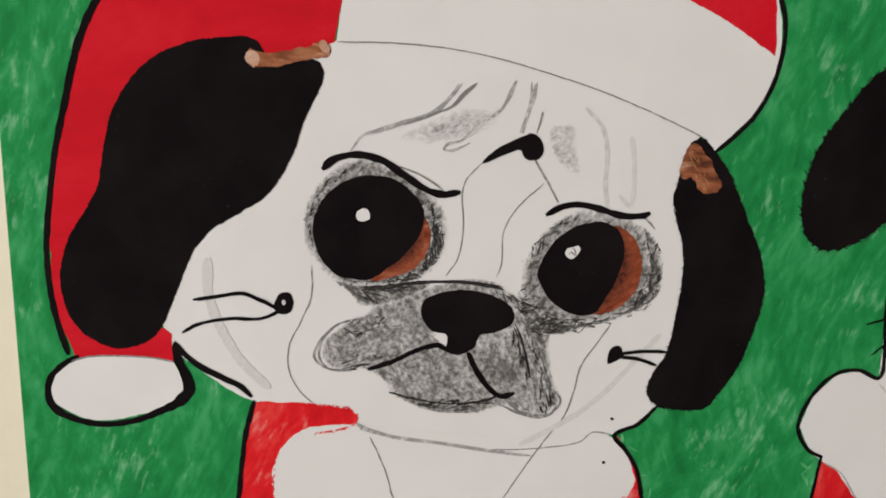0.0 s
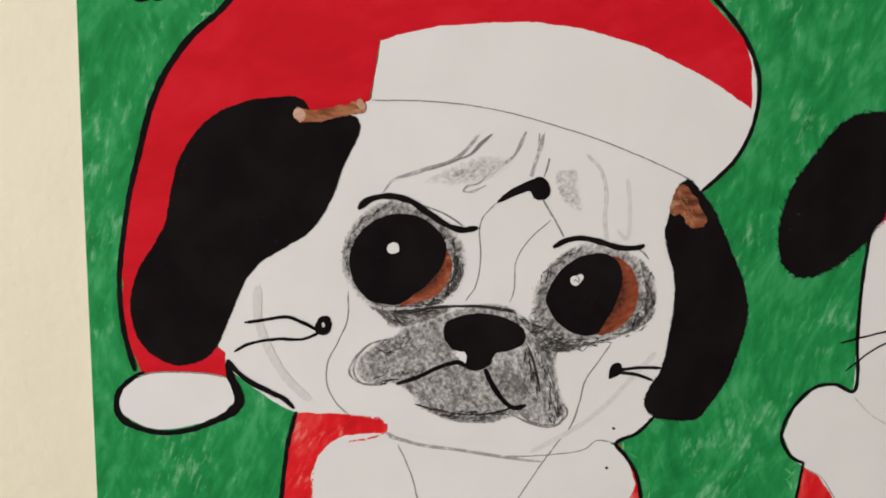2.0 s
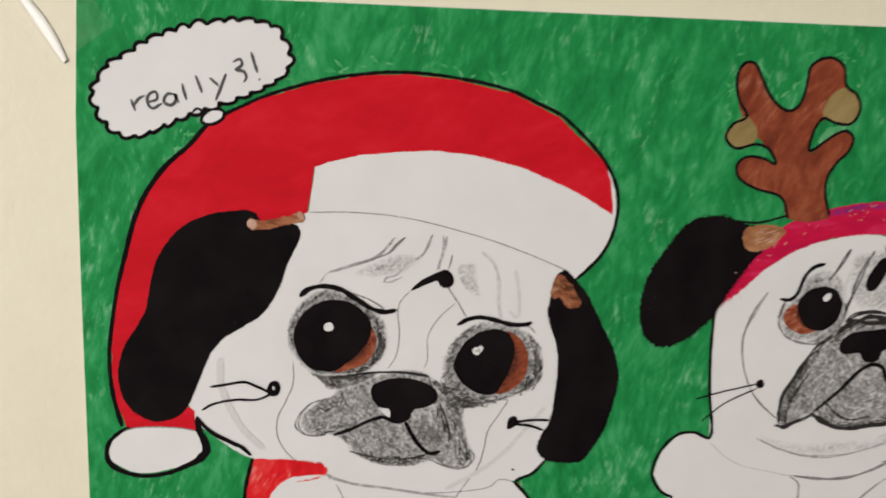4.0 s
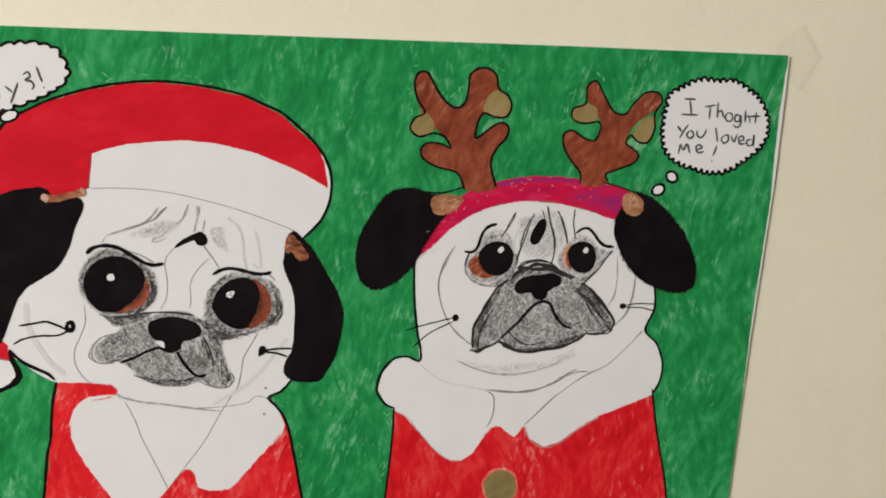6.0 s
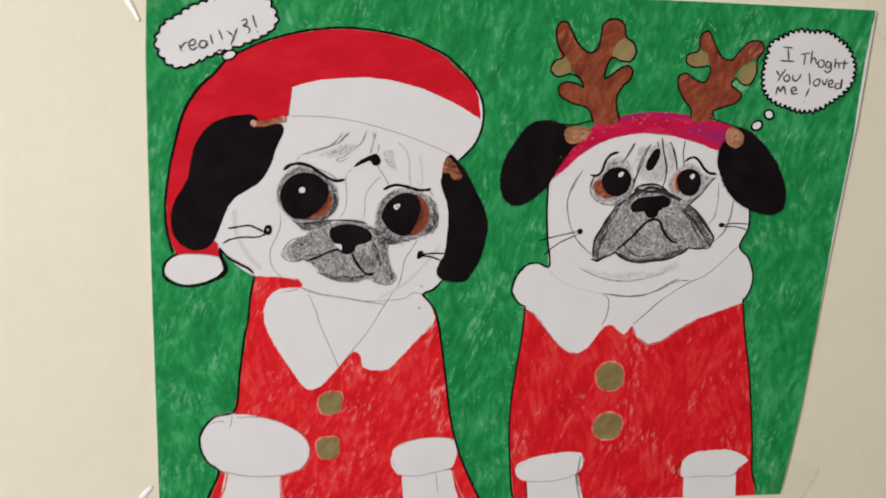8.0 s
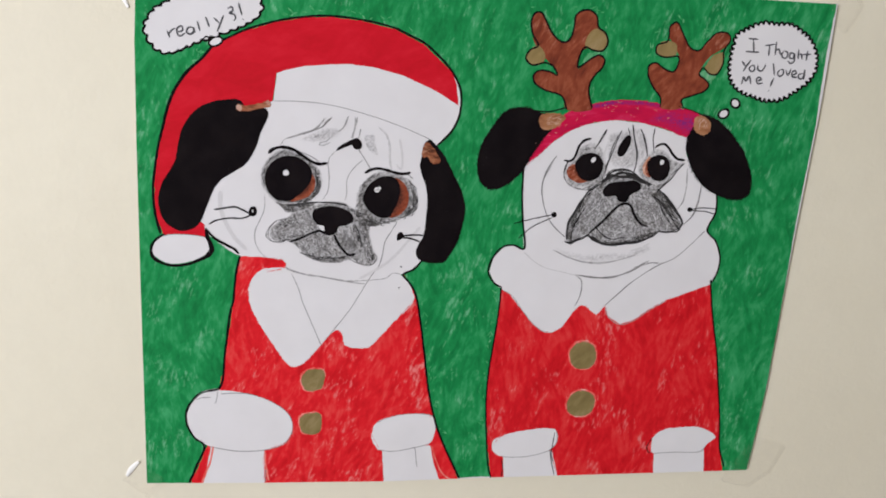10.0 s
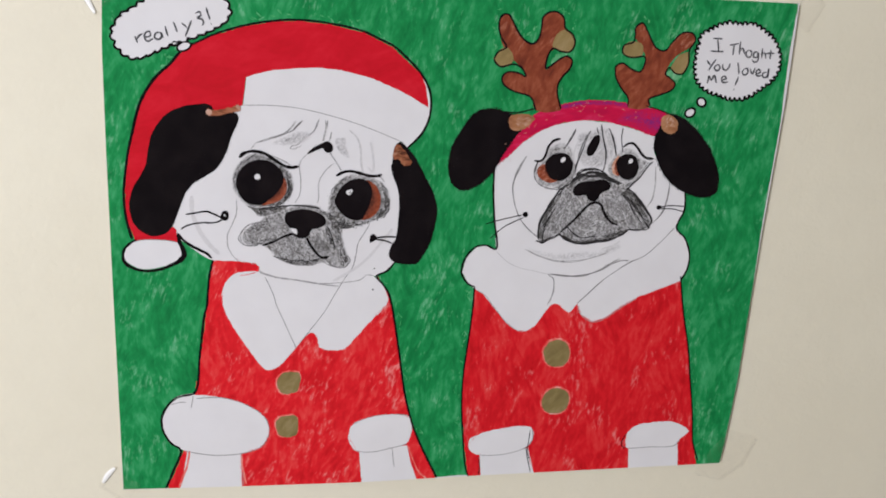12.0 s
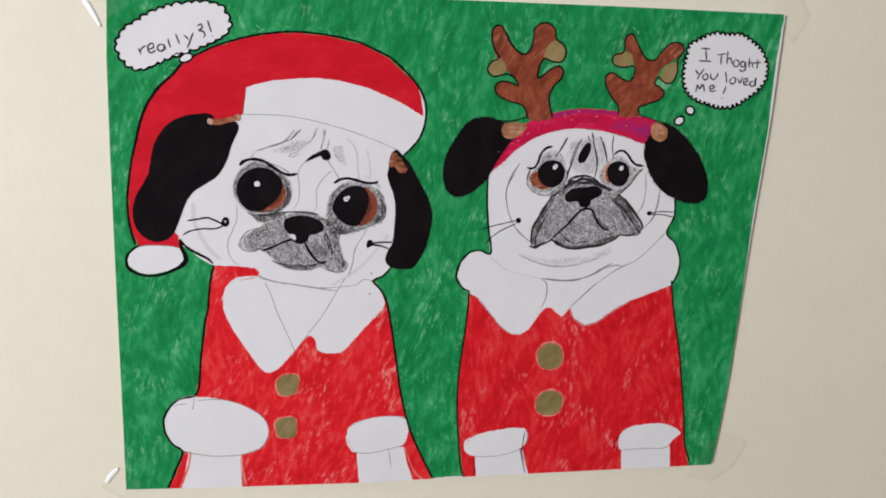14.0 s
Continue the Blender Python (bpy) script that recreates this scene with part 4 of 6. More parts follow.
suitlB = stroke("coat_outline", suitB, BLACK, 6.72, 0.72, [(9.2, -14.9), (8.7, -26.6), (7.5, -39.9), (5.9, -56.1), (5.7, -69.9), (6.9, -86.8), (8.5, -101.2), (10.1, -107)])
suitrB = stroke("coat_outline", suitB, BLACK, 6.8, 0.72, [(101.8, -9), (104.9, -25.7), (108.9, -42), (111.9, -58.7), (114.9, -75.7), (116.8, -90.3), (120.1, -99.5)])
facelB = stroke("face_outline", faceB, BLACK, 6.88, 0.84, [(15.4, 37.5), (15.5, 26.6), (16.6, 14.3), (17.9, 2.1), (13.6, 3.5), (9.4, 3), (5.2, -1.4), (3.2, -8.6), (6.2, -13.7), (9.5, -15.4)])
facerB = stroke("face_outline", faceB, BLACK, 6, 0.79, [(99.5, 29.7), (100.2, 21), (97.5, 12.8), (101.9, 8.1), (104.8, 0.6), (104.3, -6.1), (102, -11.1)])
cuffB = fill("cuff", suitB, PAPER, 5.08, [(10, -92.5), (10.1, -88.2), (14, -85.7), (21.8, -83.2), (34.9, -81.5), (39, -82.7), (39.6, -88.4), (36.9, -92.1), (27.7, -95.5), (17.1, -96.3), (11.7, -94.8)], rough=0.3)
legB = fill("sleeve", suitB, PAPER, 4.16, [(14.9, -94), (16.3, -109), (41.9, -108), (37.7, -92.7)], smooth=False)
cuffB2 = fill("cuff", suitB, PAPER, 5.24, [(84.9, -93), (84.2, -86), (87.4, -82), (95.4, -80), (104.9, -79.5), (110.6, -81.5), (114, -84.4), (110, -88.8), (107.6, -92.3), (96.7, -93.4)], rough=0.3)
legB2 = fill("sleeve", suitB, PAPER, 4.32, [(85.6, -92.4), (86.6, -105), (110.9, -105), (109.5, -91.1)], smooth=False)
cuflB = stroke("cuff_line", suitB, GRAPHITE, 6.4, 0.30, [(14.4, -96), (19.8, -96.3), (27.7, -95.5), (36.9, -92.1), (39.6, -87.8), (39, -82.7)])
cuflB1 = stroke("cuff_line", suitB, BLACK, 6.48, 0.36, [(36.6, -92.1), (37.5, -97.1), (39.6, -105)])
cuflB2 = stroke("cuff_line", suitB, GRAPHITE, 6.56, 0.30, [(85.5, -93.3), (96.6, -92.5), (107.6, -92), (110.3, -89.1)])
fill("button_edge", suitB, THINRED, 6.14, [(41.2, -44.2), (43.5, -40), (49.1, -38.5), (53.4, -41.7), (54.2, -47.8), (51, -52.3), (45.2, -52.3), (42.2, -49)], rough=0.4)
but1 = fill("button", suitB, OLIVE, 6.64, [(42, -44.5), (44.1, -40.7), (49.2, -39.4), (53.1, -42.3), (53.8, -47.8), (50.9, -51.9), (45.7, -51.9), (42.9, -48.9)], rough=0.3)
fill("button_edge", suitB, THINRED, 6.3, [(42.2, -67.4), (45.1, -63.1), (50.6, -62.1), (54.8, -64.3), (55.6, -70.5), (52.6, -74.9), (46, -75.4), (42.3, -72.3)], rough=0.4)
but2 = fill("button", suitB, OLIVE, 6.8, [(43, -67.7), (45.7, -63.8), (50.7, -62.9), (54.5, -64.9), (55.2, -70.5), (52.5, -74.5), (46.5, -75), (43.1, -72.2)], rough=0.3)
bandp = shade("headband_purple", bandB, PURPLE, 6, 1.3, .6, [(36, 62.2), (43, 64.6), (52.5, 66.4), (65.9, 66.4), (79.6, 64.2), (87, 61.8), (85, 60.2), (69.9, 63.6), (52.8, 63.8), (44, 62)])
bandq = shade("headband_purple", bandB, PURPLE, 6.1, 5.5, .6, [(66, 58), (73, 55.8), (84, 52.6), (87.5, 55), (90, 58), (88, 62), (80, 63.5), (70, 62.5)])
bandl = stroke("headband_outline", bandB, BLACK, 7.08, 0.48, [(78.3, 64.9), (85.9, 62.8), (92.9, 60.1)])
earlB = stroke("ear_line", earB, BLACK, 8.16, 0.60, [(18, 60.5), (24, 60.2), (28.3, 61.3), (31.6, 62.3)])
tabB = fill("ear_tab", earB, BROWN2, 8.24, [(20.6, 57.9), (22.5, 59.4), (26.2, 59.5), (29.6, 59.4), (31.6, 58.2), (29.8, 56), (27, 53.8), (23.8, 52.8), (21.1, 54.1)], rough=0.5)
tabB2 = fill("ear_tab", earB2, BROWN2, 8.4, [(85.7, 59.8), (87.6, 61.3), (90.7, 60.7), (92.9, 58.6), (93.2, 55.4), (91.4, 53.7), (88, 54), (86, 56.4)], rough=0.4)
tabB4 = hatch("crayon_strokes", earB2, PINK, 9.3, 22, 70, 14, [(86.7, 59.6), (88.6, 60.9), (91.3, 59.5), (91.7, 55.6), (88.1, 55.5)], "pale crayon strokes")
tabB5 = hatch("crayon_strokes", earB, PINK, 9.4, 24, 20, 20, [(22.3, 58.4), (29.2, 58.9), (29.8, 56.8), (24.5, 54.2)], "pale crayon strokes")
antlB = stroke("antler_outline", antB, BLACK, 8.56, 0.72, [(31.7, 61.4), (28.9, 66.8), (22.4, 68.7), (17.7, 71.3), (16.8, 74.5), (18.8, 76.4), (23.1, 76.3), (26.5, 75), (24.4, 78.6), (21, 79.6), (15.9, 78.5), (13.2, 81.1), (14.7, 84.3), (17.8, 86.2), (15.3, 90.6), (14.5, 96.1), (16, 98.8), (18.3, 98.9), (20.1, 96.3), (22.7, 92), (25.9, 88.8), (28.8, 88), (31, 90.1), (31.9, 94.5), (32.3, 98.5), (34.5, 100.4), (38, 100.7), (40.8, 98.7), (41.8, 94.5), (44.8, 92.4), (46.2, 88.8), (44.3, 85.4), (40.5, 85.5), (37.1, 86.5), (35.4, 83.9), (34.8, 78.5), (40.5, 82.5), (43.5, 83.6), (45.5, 82), (44.8, 78.8), (42.2, 75.8), (40.3, 72.3), (40.4, 67.7), (42.2, 62.4)])
bud1 = fill("antler_bud", antB, TAN, 7.64, [(37.1, 86.9), (38, 91.4), (40.9, 93.8), (44.5, 92.4), (46, 88.8), (44.3, 85.6), (41, 85.3)])
bud2 = fill("antler_bud", antB, TAN, 7.72, [(17.8, 86.2), (14.4, 84.3), (12.9, 81.3), (15.9, 78.7), (19.6, 79.1), (21.1, 82.3)])
antlB2 = stroke("antler_outline", antB2, BLACK, 8.8, 0.66, [(70.7, 64.2), (70.4, 67.7), (66.9, 72), (64.3, 76.5), (64.2, 80.4), (66.9, 81.7), (70.8, 79.5), (74.5, 78.5), (76, 80.8), (76.1, 84.5), (70.3, 84.1), (66.6, 85.7), (66.8, 88.7), (70.7, 90.4), (71.2, 92.7), (71.1, 96), (73.8, 97.9), (76, 95.1), (78, 91.8), (80.8, 88.1), (84.5, 87.5), (87.3, 91), (91, 94.6), (95.4, 94.7), (96.9, 92.1), (94.7, 87.9), (95, 82.9), (92.8, 78.4), (89.6, 78.5), (86.9, 80.7), (85.5, 77.9), (88.2, 76.2), (90.1, 73.9), (88.7, 71.5), (84, 69.5), (79.3, 67.3), (80.3, 64.7)])
bud3 = fill("antler_bud", antB2, TAN, 7.88, [(74.7, 89.2), (70.2, 90.6), (66.8, 88.7), (66.6, 85.7), (70.3, 84.3), (74.6, 85.1)])
bud4 = fill("antler_bud", antB2, TAN, 7, [(88.4, 82.6), (90.8, 85.9), (94.8, 87), (95, 82.6), (92.8, 78.4), (89.9, 78.5), (87.7, 80.5)])
shade("eye_shading", eyeC, GRAPH2, 4.08, 1.4, 0.5, [(35.1, 40.9), (36.9, 44.4), (39.7, 47.4), (43.6, 48.9), (47.7, 47.1), (50, 42.8), (50.6, 36.6), (48.6, 32.9), (44.3, 30), (39.1, 28.7), (34.8, 29.8), (32.5, 34), (33, 38.4)])
shade("eye_shading", eyeD, GRAPH2, 4.32, 1.4, 0.5, [(63.8, 38.7), (65.5, 42.7), (68.3, 45.7), (71.2, 47.2), (75.9, 46.1), (78.7, 43), (81.9, 41.6), (79.8, 36.6), (77, 33), (74, 29.9), (68.8, 31.3), (65.2, 34.5)])
shade("eye_shading", eyeC, GRAPH1, 5.0, 0.7, 0.72, [(48.2, 35.8), (49.9, 40.3), (50.9, 35.9), (48.7, 31.4), (44.4, 28.8), (39.8, 28.9), (43.5, 30.8)])
shade("eye_shading", eyeD, GRAPH1, 5.0, 0.7, 0.68, [(65.4, 37.7), (68.5, 34.3), (72.5, 32.4), (76.5, 33.5), (74.2, 29.9), (69.5, 31.3), (66.3, 33.8)])
shade("eye_shading", eyeC, GRAPH1, 5.16, 0.7, 0.6, [(37.2, 43.4), (39.8, 46.2), (43.7, 47.5), (47.3, 45.6), (44.3, 45.1), (40.4, 44.2)])
fill("iris", eyeC, RUST, 7.8, [(36.2, 39.2), (34.5, 38), (33.7, 35.7), (35.1, 33.3), (38.2, 31.6), (41.9, 31.7), (39.6, 33.7), (37.3, 37.1)])
fill("iris", eyeC, RUST, 8.16, [(37.4, 39.5), (35.8, 38), (35.4, 36), (37.1, 33.6), (39.6, 32.2), (42.7, 32), (40, 34.7), (38.1, 37.1)])
fill("iris", eyeD, PINKISH, 8.1, [(68.7, 43.7), (66.9, 41.7), (66.1, 39), (66.8, 36.3), (69, 35.1), (68.6, 39.5)])
fill("iris", eyeD, RUST, 8.4, [(69.5, 43.5), (67.9, 41.5), (67.1, 39), (67.8, 36.3), (69.7, 34.9), (69.2, 37.8), (69.2, 40.8)])
shade("iris_shadow", eyeD, IRISD, 8.8, 0.9, 0.8, [(69.8, 43.3), (68.2, 41), (67.9, 38.5), (68.9, 36.1), (70.2, 35.4), (69.6, 39.6)])
shade("iris_shadow", eyeC, IRISD, 8.8, 0.9, 0.95, [(37.9, 39.5), (36.6, 37.8), (36.9, 35.6), (38.8, 33.4), (41.1, 32.4), (39.7, 35.1), (38.6, 37.3)])
fill("eye_highlight", eyeC, PAPER, 10.24, [(43.6, 40.9), (44.3, 42.1), (45.5, 42.2), (45.6, 40.9), (44.4, 40.2)])
fill("eye_highlight", eyeD, PAPER, 10.48, [(73, 41.1), (73.7, 42.4), (74.9, 42.2), (74.8, 40.7), (73.6, 40.4)])
stroke("brow", eyeC, BLACK, 10.56, [0.8, 1.0, 0.9, 1.0, 1.0], [(32.2, 40.6), (34.7, 40.4), (36.3, 41.7), (37.2, 43.9), (38.2, 46.9), (40.1, 49.1), (43, 50.1)])
stroke("brow", eyeD, BLACK, 10.64, [0.8, 1.0, 1.0, 1.1, 1.0], [(70.2, 47.2), (72.1, 48.7), (74.3, 49), (76.2, 47.6), (78.2, 45), (80.7, 43.1), (84, 42.6)])
stroke("pencil_line", eyeC, GRAPHITE, 6.8, 0.7, [(33.9, 40.4), (32.9, 36.9), (32.8, 33.7), (35.2, 30.6), (39.3, 28.9), (43.9, 28.8), (48.3, 31.1), (51.6, 33.9)])
stroke("pencil_line", eyeC, DARKG, 6.9, 0.56, [(34.1, 40.7), (33.1, 37.9), (32.4, 35.5)])
stroke("pencil_line", eyeD, DARKG, 6.88, [0.56, 0.84, 0.98, 0.84], [(83.7, 41.4), (81.1, 38.4), (78.9, 34.6), (75.9, 31.7), (73.1, 28.2)])
stroke("pencil_line", eyeD, GRAPHITE, 6.96, 0.49, [(82.1, 41.4), (79.7, 37.6), (77.4, 34), (74.6, 31.5)])
shade("forehead_shading", faceB, GRAPH3, 4.8, 2.0, 0.42, [(50.3, 52.5), (55.6, 54.1), (63.5, 55.3), (67.5, 50.1), (67, 43.2), (63.8, 38.7), (58.4, 37.6), (52.2, 39.4), (49.8, 45.2)])
fill("forehead_mark", faceB, BLACK, 6.72, [(54.6, 44.4), (54.9, 47.1), (56.4, 50), (58, 52), (59.5, 52), (60, 49.9), (59, 46.4), (57.4, 43.7), (55.4, 43.2)])
stroke("pencil_line", faceB, DARKG, 5.56, 0.7, [(49.2, 54.2), (47.9, 51), (46.1, 48), (44.8, 45.8)])
stroke("pencil_line", faceB, DARKG, 5.64, 0.63, [(55.7, 53.6), (53.8, 49.2), (52.1, 44.1), (50.5, 38.9), (50.2, 36.4)])
stroke("pencil_line", faceB, DARKG, 5.7, 0.56, [(54.3, 52.1), (52.2, 46.5), (51.2, 42.3)])
stroke("pencil_line", faceB, DARKG, 5.72, 0.7, [(59.9, 56.4), (61.4, 50.9), (62.9, 44.6), (63, 39.9), (62.2, 36.7)])
stroke("pencil_line", faceB, DARKG, 5.8, 0.7, [(63.6, 54.8), (65.4, 51), (67, 46.9), (67.5, 43.7)])
stroke("pencil_line", faceB, DARKG, 5.88, 0.56, [(69.5, 55.5), (69.2, 50.6), (70.1, 45.5)])
stroke("pencil_line", faceB, DARKG, 5.6, 0.42, [(58.1, 55.2), (59.3, 52.3)])
stroke("pencil_smear", faceB, SMEAR, 5.0, 0.9, [(51, 49.6), (49.3, 44.7), (50, 39.3), (51.5, 35.9)])
stroke("pencil_smear", faceB, SMEAR, 5.08, 0.8, [(64.2, 40.7), (64.3, 45.6), (62.7, 49.9), (61.4, 53.8)])
fill("nose", muzB, BLACK, 9.88, [(50, 27.9), (50.6, 30.2), (53.5, 32), (58.5, 32.8), (63.5, 33.2), (65.9, 31.8), (65.9, 29.3), (63.4, 28), (61.7, 26.7), (61.1, 24.6), (59.2, 23.8), (56.8, 24.5), (55.7, 26.3), (52.7, 26), (50.6, 26.4)])
stroke("mouth_line", muzB, BLACK, 9.5, [0.9, 1.1, 1.1, 1.0, 1.1, 1.1, 0.8], [(45.6, 9.9), (48.5, 12.7), (51.6, 15.8), (54.6, 19.4), (57.5, 22.3), (60, 23.3), (62.6, 22.4), (64.1, 19.4), (66.1, 16.4), (68.4, 14.4), (71, 13.6)])
stroke("pencil_line", muzB, DARKG, 7.08, [0.84, 1.1, 0.98, 0.56], [(50.5, 34.9), (53.4, 36.9), (56.9, 37.8), (61, 36.9), (64.6, 35)])
stroke("pencil_line", muzB, DARKG, 7.16, [1.1, 1.8, 2.1, 2, 1.4], [(48.2, 31.4), (52, 34.7), (57, 36), (61.6, 35.2), (66.3, 33), (70.5, 31.4)])
shade("muzzle_edge", muzB, GRAPH1, 6.4, 0.8, 0.95, [(46.2, 28.6), (49.7, 32.4), (54.5, 35.2), (60, 36.1), (65.7, 34.5), (71, 31.9), (69.6, 30.3), (64.8, 33), (58.7, 33.8), (52.7, 32.2), (49.9, 28.9)])
shade("muzzle_edge", muzB, GRAPH1, 6.56, 0.8, 0.9, [(35.6, 6.9), (35.2, 9.9), (36.2, 14), (38, 18.1), (40.7, 22.7), (44, 27.3), (47.3, 29.9), (45.6, 25.3), (42.4, 20.7), (40.1, 16.1), (38.9, 11.5), (38.7, 6.4)])
stroke("pencil_line", muzB, DARKG, 8.4, [0.98, 1.4, 1.3, 1.1, 0.7], [(35.9, 6.3), (35.4, 9.9), (36.4, 14.3), (38.2, 18.4), (40.7, 23), (44, 27.5), (47.8, 30.9)])
stroke("pencil_line", muzB, DARKG, 8.48, 0.63, [(38.2, 6.4), (38.2, 10.5), (39.5, 14.6), (41.5, 18.7)])
stroke("pencil_line", muzB, DARKG, 8.5, 0.56, [(39.6, 12), (40.6, 16.1), (42.9, 20.7)])
stroke("pencil_line", muzB, DARKG, 8.56, [0.7, 1.3, 0.84, 0.7], [(35.7, 6.1), (37.7, 5.4), (40.7, 6.7), (43.2, 7.8), (45.7, 9.1)])
shade("muzzle_edge", muzB, GRAPH1, 6.72, 0.7, 0.95, [(45.1, 9.6), (47.7, 9.1), (51.4, 7.1), (56.6, 7), (64.2, 8.4), (71.7, 11.3), (76.3, 12.5), (73.4, 9.3), (67.9, 6.9), (61.3, 5.5), (53.6, 4.8), (49.5, 5.5), (46.8, 7.6)])
stroke("pencil_line", muzB, DARKG, 8.64, [1.1, 1.5, 1.7, 1.3, 0.98], [(45.1, 9.3), (47.8, 7.1), (51.3, 5.6), (56.2, 5.1), (61.8, 6), (67.9, 7.1), (73.1, 9.6), (76.3, 11.9)])
stroke("pencil_line", muzB, DARKG, 8.66, 0.63, [(48.5, 12.2), (51.8, 9.2), (56, 7.7), (61.6, 8.8)])
stroke("pencil_line", muzB, GRAPHITE, 8.68, 0.7, [(52.5, 14.3), (56.2, 12.3), (61.3, 12.9), (65.4, 12.5), (69.6, 12.1)])
shade("muzzle_edge", muzB, GRAPH1, 6.64, 0.8, 0.98, [(70.3, 27.9), (74.8, 29.2), (78.7, 26), (82.2, 21), (85.3, 16), (82.1, 16.9), (78.7, 19.9), (75.4, 22.4)])
stroke("pencil_line", muzB, DARKG, 8.7, [0.84, 1.4, 1.4, 1.1], [(73.2, 30.2), (77, 27.7), (80.1, 24), (83.4, 19.8), (85.8, 15.5), (84.8, 12.9)])
stroke("pencil_line", muzB, DARKG, 8.72, [0.7, 0.98, 0.7], [(71.9, 27.1), (75.7, 24.4), (79.2, 20.4), (82.1, 16.4), (84.5, 13.1)])
stroke("pencil_line", muzB, DARKG, 8.74, 0.7, [(75.3, 22.9), (78.3, 18.4), (82.3, 13.9)])
stroke("pencil_line", muzB, DARKG, 8.76, [0.7, 1.1, 0.84], [(75.8, 11.9), (79.9, 11.7), (83.6, 11.8), (85.5, 13.1)])
stroke("pencil_line", muzB, GRAPHITE, 8.78, 0.63, [(64.8, 26.7), (68.4, 25.8), (71.7, 23.3), (74.1, 19.6), (74.4, 16.3)])
stroke("pencil_line", muzB, GRAPHITE, 8.8, 0.63, [(64.4, 24.7), (67.6, 23.3), (70.4, 20.3), (72.3, 16.7)])
shade("muzzle_edge", muzB, GRAPH1, 6.8, 0.6, 0.95, [(64.4, 19.1), (66.7, 15.6), (69.4, 13.6), (73.5, 14.7), (74.8, 16.8), (71.3, 16.2), (68.1, 17.2), (65.8, 20.2)])
shade("muzzle_edge", muzB, GRAPH1, 6.86, 0.6, 0.8, [(74.5, 21.4), (77.3, 17.9), (79.8, 13.8), (76.7, 12.7), (74.9, 16.3)])
shade("muzzle_edge", muzB, GRAPH1, 6.9, 0.6, 0.75, [(46.1, 29.1), (49.5, 27.4), (51.2, 24.9), (47.8, 22.3), (44.8, 22.8)])
hatch("pencil_hatching", muzB, GRAPHITE, 8.1, 225, 58, 16, [(38, 8.7), (38.7, 14.6), (42.3, 21.2), (46.2, 27.3), (50.7, 25.4), (54.2, 21.7), (50.8, 16.3), (45.5, 11.1), (41.1, 8)])
hatch("pencil_hatching", muzB, DARKG, 8.2, 67, 60, 14, [(36.1, 7.4), (36.9, 14.5), (40.3, 21.2), (45, 27.8), (44.6, 24.8), (41, 18.9), (39.3, 12.5), (38.6, 7.4)])
hatch("pencil_hatching", muzB, GRAPHITE, 8.15, 195, -45, 20, [(63.4, 25.2), (67.9, 26.8), (72.9, 27.9), (77.7, 25), (83.6, 17), (83.5, 12.8), (76.7, 13.2), (73.9, 16.3), (67.7, 16.1)])
hatch("pencil_hatching", muzB, DARKG, 8.25, 90, -50, 14, [(70.8, 27.9), (74.8, 29), (78.7, 26), (82.8, 20), (85.4, 14.9), (81.6, 16.4), (77, 21.4)])
hatch("pencil_hatching", muzB, GRAPHITE, 8.2, 165, 25, 24, [(48.7, 9.1), (52.4, 14.8), (58.1, 20.5), (62.2, 20.6), (65.2, 15.1), (71.6, 12.6), (66.8, 8.4), (54, 6.7)])
hatch("pencil_hatching", muzB, DARKG, 8.3, 90, 10, 16, [(46.2, 9.1), (51.4, 7.1), (61.7, 7.8), (74.2, 12.2), (71.9, 9), (61.8, 5.8), (51.6, 5.1)])
hatch("pencil_hatching", muzB, DARKG, 8.35, 60, 0, 20, [(47.8, 30.9), (52.1, 34.4), (58, 35.8), (64.7, 34.5), (70.5, 31.4), (64.8, 32.7), (58.2, 33.8), (52.7, 32.5)])
hatch("pale_streaks", muzB, PAPER, 9.1, 10, 58, 10, [(40.9, 12.6), (43.5, 19), (47.7, 24.9), (50.3, 23.9), (46.9, 17.8), (43.9, 12.6)])
hatch("pale_streaks", muzB, PAPER, 9.14, 10, -48, 12, [(67, 24.3), (69.6, 23.8), (73.1, 19.3), (75.5, 15.3), (72.1, 18.3), (68.8, 21.3)])
hatch("pale_streaks", muzB, PAPER, 9.18, 14, 20, 12, [(51.8, 9.2), (56.1, 13.4), (61, 16.5), (65.8, 14.1), (64, 11.5), (56.5, 8.2)])
hatch("pale_streaks", muzB, PAPER, 9.2, 6, -50, 8, [(76, 20.9), (78.2, 19.4), (82.9, 13.9), (80.7, 14.8)])
stroke("pencil_line", faceB, GRAPHITE, 5.88, [0.7, 0.56, 0.49, 0.7], [(28.8, 42.2), (25.9, 36.8), (24, 30.6), (24.3, 24.1), (26.7, 17.6), (30, 12.4), (35.3, 7.9)])
stroke("pencil_line", faceB, MIDG, 5.0, 0.56, [(85.4, 39.2), (85.9, 31.2), (85.2, 25.4), (83.2, 21.5)])
stroke("pencil_line", faceB, GRAPHITE, 5.08, 0.53, [(92.4, 32.6), (91.8, 25.5), (90.1, 19.4), (87.1, 15.5), (85.4, 13.9)])
stroke("pencil_line", faceB, GRAPHITE, 5.16, [0.42, 0.77, 0.84, 0.7, 0.84, 0.56], [(41.7, -8.9), (48.7, -9.6), (56.2, -9.7), (62.8, -7.8), (67.3, -5.4), (70.3, -3), (73.3, -1.6)])
stroke("pencil_line", faceB, GRAPHITE, 5.2, 0.49, [(66.8, -4.6), (70.8, -3.5), (73.9, -2.4), (77.5, -2.3)])
